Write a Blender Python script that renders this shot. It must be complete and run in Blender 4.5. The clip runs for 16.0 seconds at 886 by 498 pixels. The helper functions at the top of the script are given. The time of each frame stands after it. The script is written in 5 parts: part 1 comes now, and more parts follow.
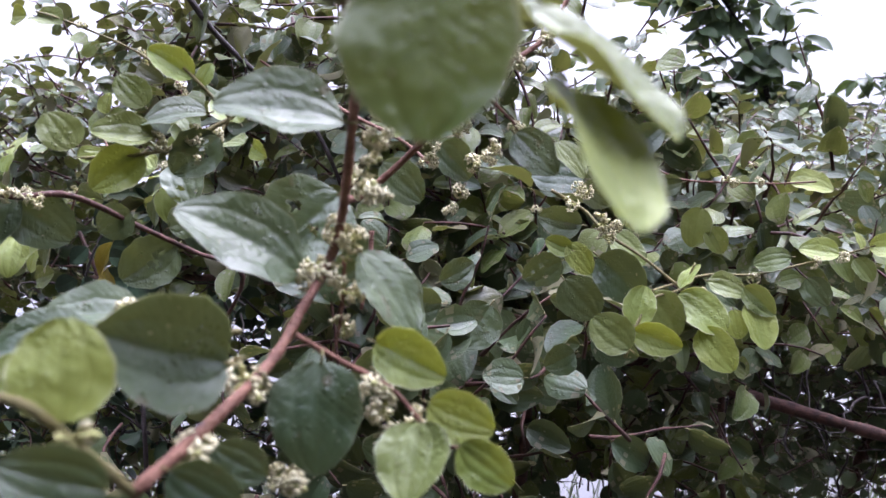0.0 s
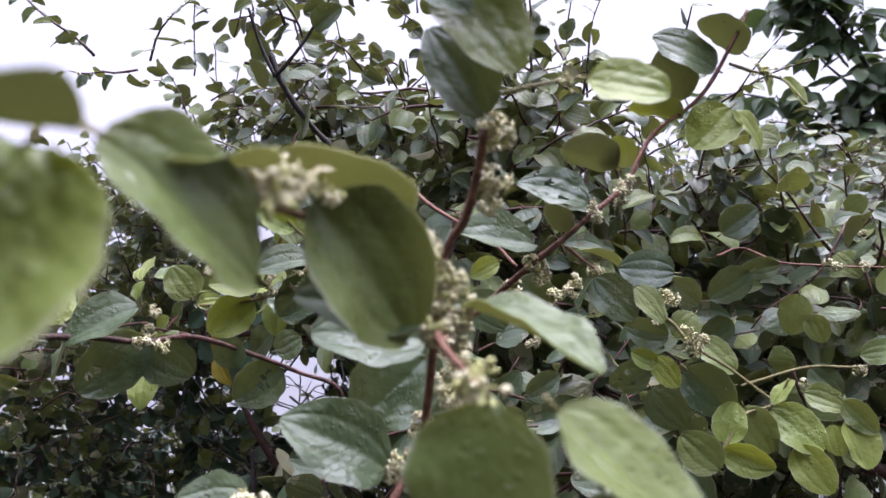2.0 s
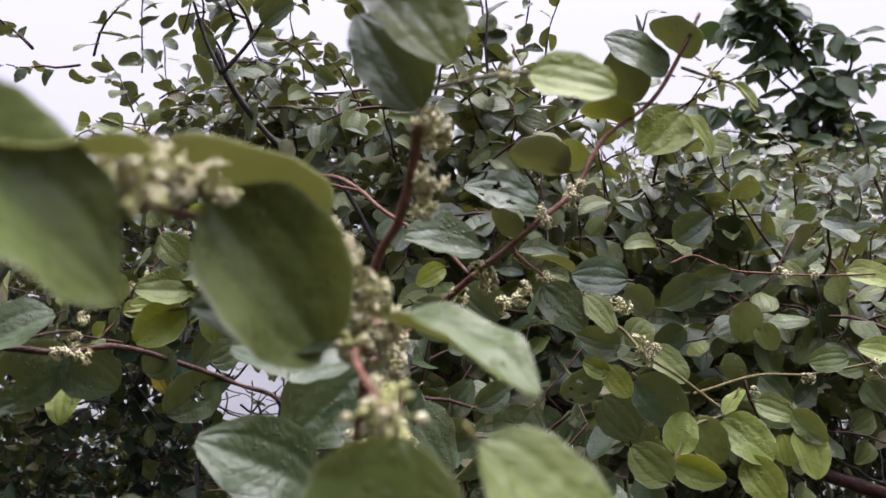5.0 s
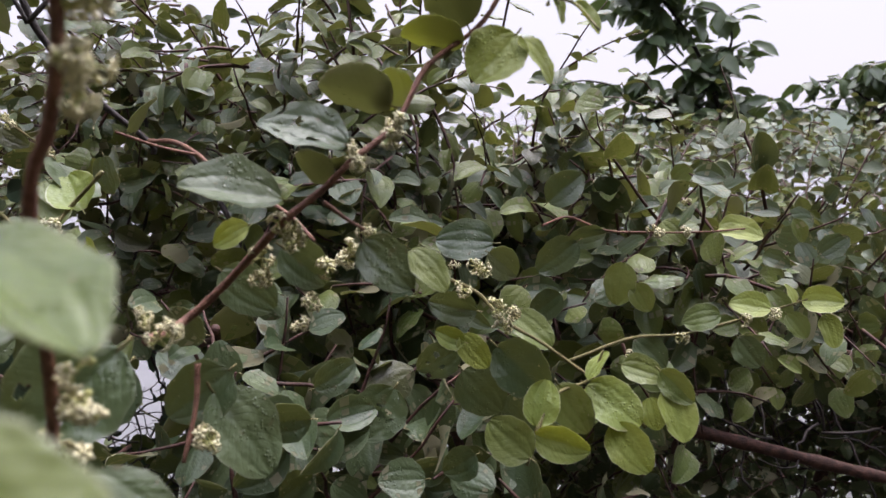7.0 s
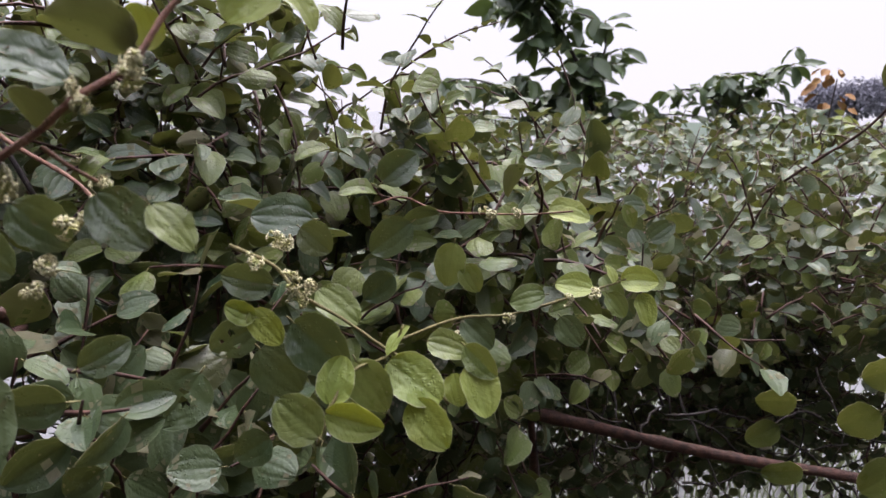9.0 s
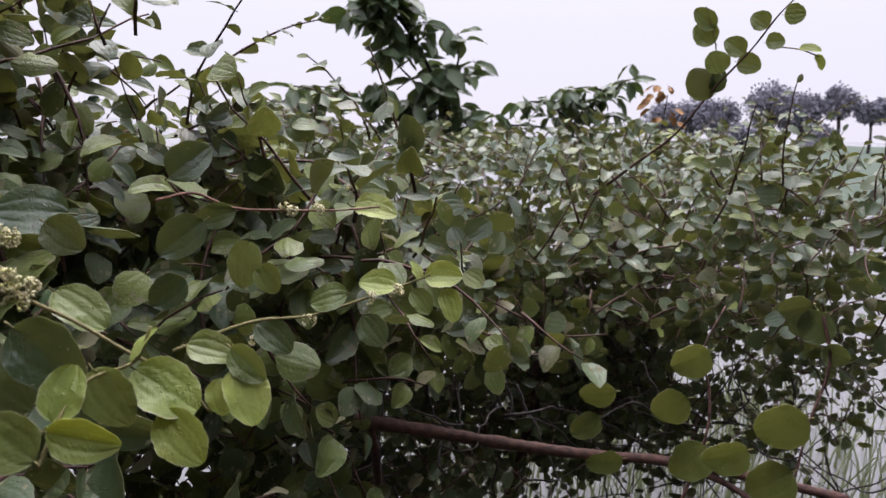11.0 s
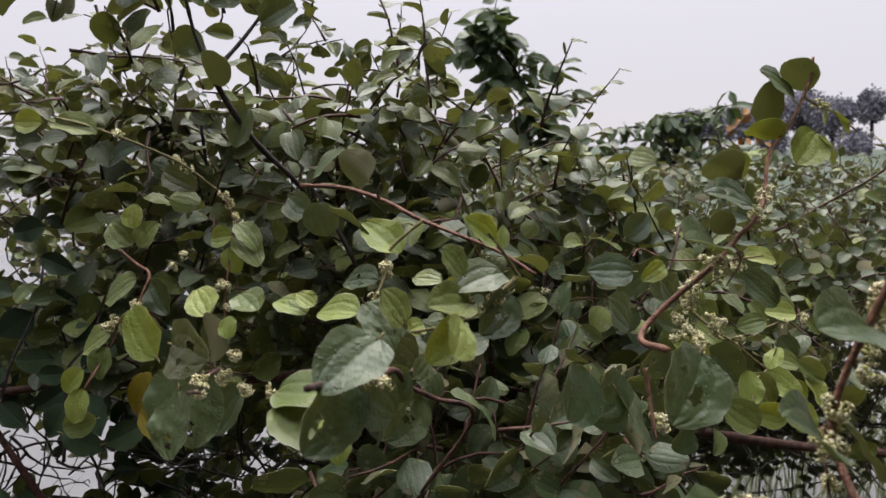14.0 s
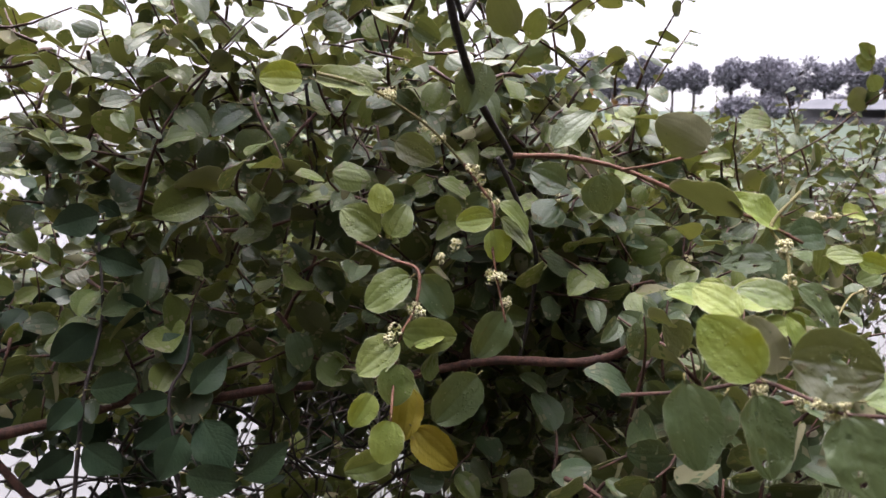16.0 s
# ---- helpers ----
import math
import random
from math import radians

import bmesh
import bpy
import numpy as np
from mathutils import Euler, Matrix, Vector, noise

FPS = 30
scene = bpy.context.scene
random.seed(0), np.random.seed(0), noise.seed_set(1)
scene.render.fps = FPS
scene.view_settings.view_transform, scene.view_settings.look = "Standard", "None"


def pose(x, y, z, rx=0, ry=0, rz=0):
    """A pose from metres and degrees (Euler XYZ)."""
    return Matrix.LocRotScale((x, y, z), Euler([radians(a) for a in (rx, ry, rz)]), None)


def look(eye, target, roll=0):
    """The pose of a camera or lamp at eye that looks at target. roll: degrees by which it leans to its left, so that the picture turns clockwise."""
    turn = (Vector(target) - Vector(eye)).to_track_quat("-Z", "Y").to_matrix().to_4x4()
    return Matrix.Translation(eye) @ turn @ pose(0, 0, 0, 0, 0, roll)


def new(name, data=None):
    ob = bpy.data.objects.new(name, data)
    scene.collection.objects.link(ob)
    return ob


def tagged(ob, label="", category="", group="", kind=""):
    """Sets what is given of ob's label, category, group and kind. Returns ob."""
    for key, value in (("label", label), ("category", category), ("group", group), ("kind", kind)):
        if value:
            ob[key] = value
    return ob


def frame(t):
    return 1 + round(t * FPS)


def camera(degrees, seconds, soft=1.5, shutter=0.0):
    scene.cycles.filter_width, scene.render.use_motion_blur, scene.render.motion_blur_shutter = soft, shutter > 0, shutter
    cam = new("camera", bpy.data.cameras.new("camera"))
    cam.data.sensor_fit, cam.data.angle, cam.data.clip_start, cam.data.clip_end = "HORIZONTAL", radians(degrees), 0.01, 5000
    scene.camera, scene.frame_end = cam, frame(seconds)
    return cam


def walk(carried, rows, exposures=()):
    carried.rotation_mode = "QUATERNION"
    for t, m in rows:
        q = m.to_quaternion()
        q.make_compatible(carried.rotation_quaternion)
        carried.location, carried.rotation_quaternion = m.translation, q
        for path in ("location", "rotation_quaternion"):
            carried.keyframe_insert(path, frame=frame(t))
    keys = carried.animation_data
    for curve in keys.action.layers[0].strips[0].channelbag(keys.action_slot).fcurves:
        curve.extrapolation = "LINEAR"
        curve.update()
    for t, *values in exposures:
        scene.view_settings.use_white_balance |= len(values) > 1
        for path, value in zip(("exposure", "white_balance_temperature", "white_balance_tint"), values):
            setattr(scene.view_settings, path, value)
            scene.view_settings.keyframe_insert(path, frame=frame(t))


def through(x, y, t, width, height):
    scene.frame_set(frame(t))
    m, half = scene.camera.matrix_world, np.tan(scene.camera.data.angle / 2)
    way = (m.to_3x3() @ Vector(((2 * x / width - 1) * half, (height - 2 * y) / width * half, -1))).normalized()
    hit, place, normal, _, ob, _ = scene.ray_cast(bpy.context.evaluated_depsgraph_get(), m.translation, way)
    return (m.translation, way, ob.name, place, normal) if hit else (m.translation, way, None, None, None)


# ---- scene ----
cam = camera(66.5, 16.0)
cam.data.dof.use_dof, cam.data.dof.focus_distance, cam.data.dof.aperture_fstop = True, 0.65, 15.0
PATH = [
    (0, (0.253, 0.1958, 1.5732), (-0.141, 2.1126, 1.1569), 0.7),
    (0.5, (0.256, 0.189, 1.6061), (-0.328, 2.0577, 1.1936), -0.3),
    (1, (0.258, 0.1806, 1.6239), (-0.418, 2.0235, 1.2408), -1.7),
    (1.5, (0.258, 0.1772, 1.6418), (-0.438, 2.0121, 1.2585), -1.8),
    (2, (0.262, 0.1911, 1.6431), (-0.408, 2.0415, 1.2842), -1.6),
    (2.5, (0.265, 0.2011, 1.6464), (-0.382, 2.0595, 1.2837), -1.6),
    (3, (0.263, 0.203, 1.6474), (-0.367, 2.07, 1.3029), -1.5),
    (3.2, (0.265, 0.2031, 1.6464), (-0.347, 2.0751, 1.301), -1.5),
    (5.3, (0.265, 0.2133, 1.6387), (-0.29, 2.1033, 1.2927), -0.7),
    (5.5, (0.266, 0.2193, 1.6378), (-0.28, 2.1113, 1.2929), -1),
    (6, (0.276, 0.2323, 1.6381), (-0.221, 2.1417, 1.3147), -1.6),
    (6.5, (0.292, 0.2516, 1.6236), (-0.085, 2.1803, 1.2516), -1.2),
    (7, (0.298, 0.2709, 1.6141), (-0.009, 2.2081, 1.2193), -1.3),
    (7.5, (0.304, 0.2759, 1.6132), (0.047, 2.2236, 1.2387), -0.8),
    (8, (0.308, 0.2718, 1.6171), (0.084, 2.2297, 1.2768), -0.3),
    (8.5, (0.333, 0.2818, 1.6163), (0.227, 2.2505, 1.2833), 0.1),
    (9, (0.354, 0.2914, 1.5935), (0.358, 2.2507, 1.1943), 1),
    (9.5, (0.375, 0.3097, 1.582), (0.523, 2.2648, 1.1896), 1.4),
    (10, (0.406, 0.3137, 1.5791), (0.727, 2.2515, 1.2033), 2),
    (10.2, (0.418, 0.3138, 1.5761), (0.823, 2.2374, 1.208), 2.2),
    (12.5, (0.3497, 0.2417, 1.5948), (0.6067, 2.2017, 1.2913), 1.4),
    (13, (0.2058, 0.1784, 1.6791), (0.4316, 2.1466, 1.4048), 1.68),
    (13.5, (0.0705, 0.1227, 1.6757), (0.3759, 2.0766, 1.3776), 0.33),
    (14, (-0.0379, 0.17, 1.6416), (0.2712, 2.1197, 1.3203), 0.55),
    (14.5, (-0.1206, 0.2587, 1.6271), (0.337, 2.1877, 1.3635), -0.32),
    (15, (-0.2471, 0.3162, 1.6186), (0.463, 2.1423, 1.2169), -0.02),
    (15.5, (-0.3663, 0.3365, 1.6436), (0.4834, 2.099, 1.2295), -0.55),
    (16, (-0.3775, 0.3511, 1.638), (0.4472, 2.1238, 1.217), 0.54),
]
EXPOSURES = [(0, 2.1, 5600, 27), (1.5, 1.9, 5650, 26), (3, 1.52, 5900, 23), (5.5, 1.45, 6150, 21), (6.5, 1.42, 6200, 20), (8, 1.55, 6300, 19), (9, 1.5, 6300, 18), (10, 1.5, 6300, 18), (12.5, 1.05, 6400, 16), (13, 1.2, 6550, 14), (13.5, 1.1, 6550, 13), (14, 1.12, 6650, 12), (15, 1.35, 6700, 13), (15.5, 1.78, 6650, 15), (16, 1.88, 6550, 16)]
walk(cam, [(t, look(eye, target, roll)) for t, eye, target, roll in PATH], EXPOSURES)

# ---- world and sun ----
world = bpy.data.worlds.new("overcast_sky")
scene.world = world
world.use_nodes = True
wn, wl = world.node_tree.nodes, world.node_tree.links
sky = wn.new("ShaderNodeTexSky")
sky.sky_type, sky.sun_disc = "NISHITA", False
sky.sun_elevation, sky.sun_rotation = radians(58), radians(10)
cloud = wn.new("ShaderNodeMix")
cloud.data_type = "RGBA"
cloud.inputs["Factor"].default_value = 0.93
cloud.inputs["B"].default_value = (6.9, 6.8, 7.5, 1)
wl.new(sky.outputs[0], cloud.inputs["A"])
# thin cloud, much brighter overhead than over the misty horizon
where, up = wn.new("ShaderNodeTexCoord"), wn.new("ShaderNodeSeparateXYZ")
wl.new(where.outputs["Generated"], up.inputs[0])
rise = wn.new("ShaderNodeMath")
rise.operation, rise.use_clamp = "MAXIMUM", False
wl.new(up.outputs[2], rise.inputs[0])
rise.inputs[1].default_value = 0.0
steep = wn.new("ShaderNodeMath")
steep.operation = "POWER"
wl.new(rise.outputs[0], steep.inputs[0])
steep.inputs[1].default_value = 2.5
gain = wn.new("ShaderNodeMath")
gain.operation = "MULTIPLY_ADD"
wl.new(steep.outputs[0], gain.inputs[0])
gain.inputs[1].default_value, gain.inputs[2].default_value = 5.5, 1.0
bright = wn.new("ShaderNodeVectorMath")
bright.operation = "SCALE"
wl.new(cloud.outputs["Result"], bright.inputs[0])
wl.new(gain.outputs[0], bright.inputs["Scale"])
wl.new(bright.outputs[0], wn["Background"].inputs["Color"])
wn["Background"].inputs["Strength"].default_value = 0.05

sun = new("sun", bpy.data.lights.new("sun", "SUN"))
sun.data.energy, sun.data.angle, sun.data.color = 1.5, radians(40), (1.0, 0.97, 0.9)
sun.matrix_world = look((0.54, 3.1, 5.1), (0, 0, 0))


# ---- materials ----
class Nodes:
    """A small node builder for one material."""

    def __init__(self, name):
        self.mat = bpy.data.materials.new(name)
        self.mat.use_nodes = True
        self.tree = self.mat.node_tree
        self.tree.nodes.clear()
        self.out = self.add("ShaderNodeOutputMaterial")

    def add(self, kind, **props):
        n = self.tree.nodes.new(kind)
        for key, value in props.items():
            setattr(n, key, value)
        return n

    def link(self, a, b):
        self.tree.links.new(a, b)

    def put(self, value, socket):
        if isinstance(value, (int, float, tuple)):
            socket.default_value = value
        else:
            self.link(value, socket)

    def math(self, op, a, b=0.0, c=0.0, clamp=False):
        n = self.add("ShaderNodeMath", operation=op, use_clamp=clamp)
        for i, v in enumerate((a, b, c)):
            self.put(v, n.inputs[i])
        return n.outputs[0]

    def mix(self, f, a, b):
        n = self.add("ShaderNodeMix", data_type="RGBA")
        self.put(f, n.inputs["Factor"])
        self.put(a, n.inputs["A"])
        self.put(b, n.inputs["B"])
        return n.outputs["Result"]

    def ramp(self, value, lo, hi):
        n = self.add("ShaderNodeMapRange", interpolation_type="SMOOTHSTEP")
        self.put(value, n.inputs[0])
        n.inputs[1].default_value, n.inputs[2].default_value = lo, hi
        return n.outputs[0]

    def noise(self, vector, scale, detail=3.0, rough=0.55):
        n = self.add("ShaderNodeTexNoise")
        self.put(vector, n.inputs["Vector"])
        n.inputs["Scale"].default_value, n.inputs["Detail"].default_value, n.inputs["Roughness"].default_value = scale, detail, rough
        return n.outputs["Fac"]

    def chance(self):
        """A random number for each object, or for each loose piece of a mesh."""
        a = self.add("ShaderNodeObjectInfo").outputs["Random"]
        b = self.add("ShaderNodeNewGeometry").outputs["Random Per Island"]
        return self.math("FRACT", self.math("ADD", a, b))

    def place(self):
        return self.add("ShaderNodeNewGeometry").outputs["Position"]

    def bump(self, height, strength, distance):
        n = self.add("ShaderNodeBump")
        self.put(height, n.inputs["Height"])
        n.inputs["Strength"].default_value, n.inputs["Distance"].default_value = strength, distance
        return n.outputs[0]

    def surface(self, colour, rough, bump=None, specular=0.5, through=0.0, through_colour=None):
        p = self.add("ShaderNodeBsdfPrincipled")
        self.put(colour, p.inputs["Base Color"])
        self.put(rough, p.inputs["Roughness"])
        p.inputs["Specular IOR Level"].default_value = specular
        if bump is not None:
            self.link(bump, p.inputs["Normal"])
        shader = p.outputs[0]
        if through:
            tr = self.add("ShaderNodeBsdfTranslucent")
            self.put(through_colour if through_colour is not None else colour, tr.inputs["Color"])
            m = self.add("ShaderNodeMixShader")
            m.inputs[0].default_value = through
            self.link(shader, m.inputs[1])
            self.link(tr.outputs[0], m.inputs[2])
            shader = m.outputs[0]
        self.link(shader, self.out.inputs[0])
        return self.mat


def leaf_material(name, dark, light, vein, rough, specular=0.5, through=0.25, through_colour=None, blister=0.5, veins=0.24, old=None, spots=0.0, rim=None, wet=0.0):
    """A leaf: three long veins, side veins, blisters between them, blotches, wear and a film of rain."""
    n = Nodes(name)
    uv = n.add("ShaderNodeUVMap", uv_map="UVMap").outputs[0]
    sep = n.add("ShaderNodeSeparateXYZ")
    n.link(uv, sep.inputs[0])
    chance = n.chance()
    place = n.place()
    sway = n.math("MULTIPLY", n.math("SUBTRACT", n.noise(place, 120.0, 1.0), 0.5), 0.04)
    side = n.math("ABSOLUTE", n.math("ADD", n.math("SUBTRACT", sep.outputs[0], 0.5), sway))
    lateral = n.math("ABSOLUTE", n.math("SUBTRACT", side, veins))
    near = n.math("MINIMUM", side, n.math("ADD", lateral, 0.006))
    mask = n.math("SUBTRACT", 1.0, n.ramp(near, 0.002, 0.016))
    trough = n.math("SUBTRACT", 1.0, n.ramp(near, 0.0, 0.09))
    phase = n.math("ADD", n.math("MULTIPLY", sep.outputs[1], 60.0), n.math("MULTIPLY", side, -46.0))
    wave = n.math("SINE", n.math("ADD", phase, n.math("MULTIPLY", n.noise(place, 90.0, 1.0), 9.0)))
    cross = n.ramp(wave, 0.55, 1.0)
    blotch = n.noise(place, 45.0, 3.0)
    fine = n.noise(place, 420.0, 2.0)
    cell = n.add("ShaderNodeTexVoronoi", feature="SMOOTH_F1")
    n.put(place, cell.inputs["Vector"])
    cell.inputs["Scale"].default_value = 330.0
    puff = n.math("SUBTRACT", 1.0, cell.outputs["Distance"])
    tone = n.math("ADD", n.math("MULTIPLY", chance, 0.7), n.math("MULTIPLY", n.math("SUBTRACT", blotch, 0.42), 1.1), clamp=True)
    col = n.mix(tone, dark, light)
    if old is not None:
        col = n.mix(n.ramp(n.math("FRACT", n.math("MULTIPLY", chance, 7.31)), 0.92, 0.98), col, old)
    col = n.mix(n.math("MULTIPLY", cross, 0.09), col, vein)
    col = n.mix(n.math("MULTIPLY", mask, 0.4), col, vein)
    if rim is not None:
        col = n.mix(n.math("MULTIPLY", n.ramp(side, 0.468, 0.492), 0.8), col, rim)
    if spots:
        col = n.mix(n.math("MULTIPLY", n.ramp(n.noise(place, 150.0, 1.0), 0.70, 0.74), spots), col, (0.10, 0.06, 0.03, 1))
    height = n.math("ADD", n.math("MULTIPLY", n.math("ADD", n.math("MULTIPLY", fine, 0.5), puff), blister), n.math("ADD", n.math("MULTIPLY", trough, -0.5), n.math("MULTIPLY", cross, -0.12)))
    r = n.math("ADD", rough, n.math("MULTIPLY", n.math("SUBTRACT", blotch, 0.5), 0.4), clamp=True)
    if wet:
        # beads of rain, here and there
        bead = n.add("ShaderNodeTexVoronoi", feature="F1")
        n.put(place, bead.inputs["Vector"])
        bead.inputs["Scale"].default_value = 420.0
        drop = n.math("MULTIPLY", n.math("SUBTRACT", 1.0, n.ramp(bead.outputs["Distance"], 0.18, 0.36)), n.ramp(n.noise(place, 75.0, 1.0), 0.5, 0.62))
        height = n.math("ADD", height, n.math("MULTIPLY", drop, 1.3))
        r = n.math("SUBTRACT", r, n.math("MULTIPLY", drop, wet), clamp=True)
    return n.surface(col, r, n.bump(height, 0.7, 0.0009), specular, through, through_colour)


def bark_material(name, dark, light, scale, rough=0.7, specular=0.3):
    n = Nodes(name)
    place = n.place()
    a, b = n.noise(place, scale, 4.0, 0.65), n.noise(place, scale * 6, 2.0)
    col = n.mix(n.ramp(n.math("ADD", n.math("MULTIPLY", a, 0.7), n.math("MULTIPLY", b, 0.3)), 0.35, 0.68), dark, light)
    return n.surface(col, rough, n.bump(n.math("ADD", a, b), 0.6, 0.002), specular)


def plain_material(name, dark, light, scale, rough, specular=0.4, depth=0.01, through=0.0):
    n = Nodes(name)
    place = n.place()
    a, b = n.noise(place, scale, 4.0), n.noise(place, scale * 9, 3.0)
    tone = n.ramp(n.math("ADD", n.math("MULTIPLY", a, 0.6), n.math("MULTIPLY", b, 0.4)), 0.36, 0.66)
    tone = n.math("ADD", n.math("MULTIPLY", tone, 0.7), n.math("MULTIPLY", n.chance(), 0.3))
    return n.surface(n.mix(tone, dark, light), rough, n.bump(b, 0.4, depth), specular, through)


CREAM = (0.30, 0.32, 0.20, 1)
LEAF = leaf_material("leaf_upper", (0.032, 0.06, 0.025, 1), (0.1, 0.132, 0.052, 1), (0.045, 0.066, 0.024, 1), 0.4, 0.48, 0.24, (0.33, 0.385, 0.14, 1), 0.7, old=(0.085, 0.088, 0.034, 1), spots=0.5, rim=(0.12, 0.14, 0.08, 1), wet=0.2)
UNDER = leaf_material("leaf_underside", (0.17, 0.165, 0.095, 1), (0.27, 0.25, 0.16, 1), (0.33, 0.29, 0.2, 1), 0.75, 0.15, 0.52, (0.52, 0.49, 0.30, 1), 0.5)
MIDDLE = leaf_material("lighter_leaf_upper", (0.09, 0.13, 0.036, 1), (0.18, 0.21, 0.056, 1), (0.09, 0.12, 0.035, 1), 0.32, 0.34, 0.28, (0.43, 0.48, 0.15, 1), 0.8, rim=CREAM, wet=0.2)
YOUNG = leaf_material("young_leaf_upper", (0.17, 0.235, 0.05, 1), (0.33, 0.375, 0.095, 1), (0.19, 0.23, 0.05, 1), 0.42, 0.45, 0.34, (0.58, 0.62, 0.13, 1), 1.0, rim=(0.5, 0.5, 0.3, 1), wet=0.15)
YOUNG_UNDER = leaf_material("young_leaf_underside", (0.28, 0.31, 0.15, 1), (0.40, 0.42, 0.23, 1), (0.42, 0.38, 0.22, 1), 0.75, 0.2, 0.42, (0.58, 0.58, 0.2, 1), 0.4)
YELLOW = leaf_material("yellowed_leaf", (0.24, 0.20, 0.02, 1), (0.36, 0.29, 0.04, 1), (0.22, 0.22, 0.04, 1), 0.45, 0.4, 0.35, (0.42, 0.32, 0.02, 1), 0.6, spots=0.6)
DARK = leaf_material("sapling_leaf", (0.04, 0.068, 0.034, 1), (0.1, 0.14, 0.06, 1), (0.07, 0.10, 0.05, 1), 0.45, 0.4, 0.32, (0.38, 0.46, 0.2, 1), 0.4, veins=0.7)
WEED = leaf_material("weed_leaf", (0.028, 0.055, 0.03, 1), (0.075, 0.12, 0.055, 1), (0.07, 0.11, 0.06, 1), 0.45, 0.4, 0.1, None, 0.5, veins=0.7)
ORANGE = leaf_material("orange_leaf", (0.24, 0.12, 0.045, 1), (0.36, 0.21, 0.07, 1), (0.5, 0.32, 0.12, 1), 0.6, 0.2, 0.2, None, 0.3, veins=0.7)
# distance haze is painted into this colour: pale grey-violet in place of leaf green
HAZED_LEAF = plain_material("far_leaf_with_painted_haze", (0.23, 0.225, 0.26, 1), (0.29, 0.285, 0.325, 1), 0.3, 0.95, 0.0, 0.001, 0.35)
STALK = bark_material("green_stalk", (0.16, 0.15, 0.05, 1), (0.26, 0.21, 0.09, 1), 300, 0.6)
RED_BARK = bark_material("red_brown_bark", (0.12, 0.05, 0.03, 1), (0.27, 0.135, 0.085, 1), 160, 0.6)
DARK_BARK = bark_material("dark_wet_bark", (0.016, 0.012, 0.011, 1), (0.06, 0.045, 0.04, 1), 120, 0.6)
BROWN_BARK = bark_material("brown_bark", (0.035, 0.018, 0.013, 1), (0.12, 0.055, 0.04, 1), 90, 0.65)
PETAL = plain_material("cream_petal", (0.62, 0.57, 0.32, 1), (0.85, 0.80, 0.55, 1), 400, 0.7, 0.2, 0.0005, 0.2)
BUD = plain_material("green_bud", (0.30, 0.31, 0.09, 1), (0.52, 0.50, 0.22, 1), 400, 0.6, 0.3, 0.0005)


# ---- mesh helpers ----
def mesh_object(name, verts, faces, mats, parent=None, label="", slots=None, uvs=None, smooth=True):
    """One mesh object. slots: a material index a face; uvs: one (u, v) a vertex."""
    me = bpy.data.meshes.new(name)
    me.from_pydata(verts.tolist() if isinstance(verts, np.ndarray) else verts, [], faces.tolist() if isinstance(faces, np.ndarray) else faces)
    for m in mats:
        me.materials.append(m)
    if slots is not None:
        me.polygons.foreach_set("material_index", np.asarray(slots, dtype=np.int32))
    if smooth:
        me.polygons.foreach_set("use_smooth", np.ones(len(me.polygons), dtype=bool))
    if uvs is not None:
        layer = me.uv_layers.new(name="UVMap")
        loops = np.empty(len(me.loops), dtype=np.int32)
        me.loops.foreach_get("vertex_index", loops)
        layer.data.foreach_set("uv", np.asarray(uvs, dtype=np.float32)[loops].ravel())
    me.update()
    ob = new(name, me)
    if parent is not None:
        ob.parent = parent
    if label:
        tagged(ob, label)
    return ob


def thing(name, at, label, category, group="", kind=""):
    ob = new(name)
    ob.location = at
    bpy.context.view_layer.update()
    return tagged(ob, label, category, group, kind)


def smooth_line(points, steps=6):
    """A Catmull-Rom curve through the points."""
    p = np.asarray(points, dtype=float)
    q = np.vstack([2 * p[0] - p[1], p, 2 * p[-1] - p[-2]])
    out = []
    for i in range(1, len(q) - 2):
        for s in np.linspace(0, 1, steps, endpoint=False):
            a, b, c, d = q[i - 1], q[i], q[i + 1], q[i + 2]
            out.append(0.5 * (2 * b + (c - a) * s + (2 * a - 5 * b + 4 * c - d) * s * s + (3 * b - a - 3 * c + d) * s ** 3))
    out.append(p[-1])
    return np.array(out)


def tube(points, r0, r1, sides=7, steps=5, rough=0.12, seed=1):
    """Vertices and faces of a tapering, slightly knotty tube along the points."""
    rng = np.random.default_rng(seed)
    line = smooth_line(points, steps) if len(points) > 2 else np.asarray(points, dtype=float)
    n = len(line)
    tang = np.gradient(line, axis=0)
    tang /= np.linalg.norm(tang, axis=1)[:, None] + 1e-9
    ref = np.array([0.31, 0.22, 0.92])
    a = np.cross(tang, ref)
    a /= np.linalg.norm(a, axis=1)[:, None] + 1e-9
    b = np.cross(tang, a)
    rad = np.linspace(r0, r1, n) * (1 + rough * rng.normal(size=n))
    ang = np.linspace(0, 2 * np.pi, sides, endpoint=False)
    verts = line[:, None] + rad[:, None, None] * (np.cos(ang)[None, :, None] * a[:, None] + np.sin(ang)[None, :, None] * b[:, None])
    faces = []
    for i in range(n - 1):
        for j in range(sides):
            k = (j + 1) % sides
            faces.append((i * sides + j, i * sides + k, (i + 1) * sides + k, (i + 1) * sides + j))
    faces.append(tuple(range(sides))[::-1])
    faces.append(tuple((n - 1) * sides + j for j in range(sides)))
    return verts.reshape(-1, 3), faces


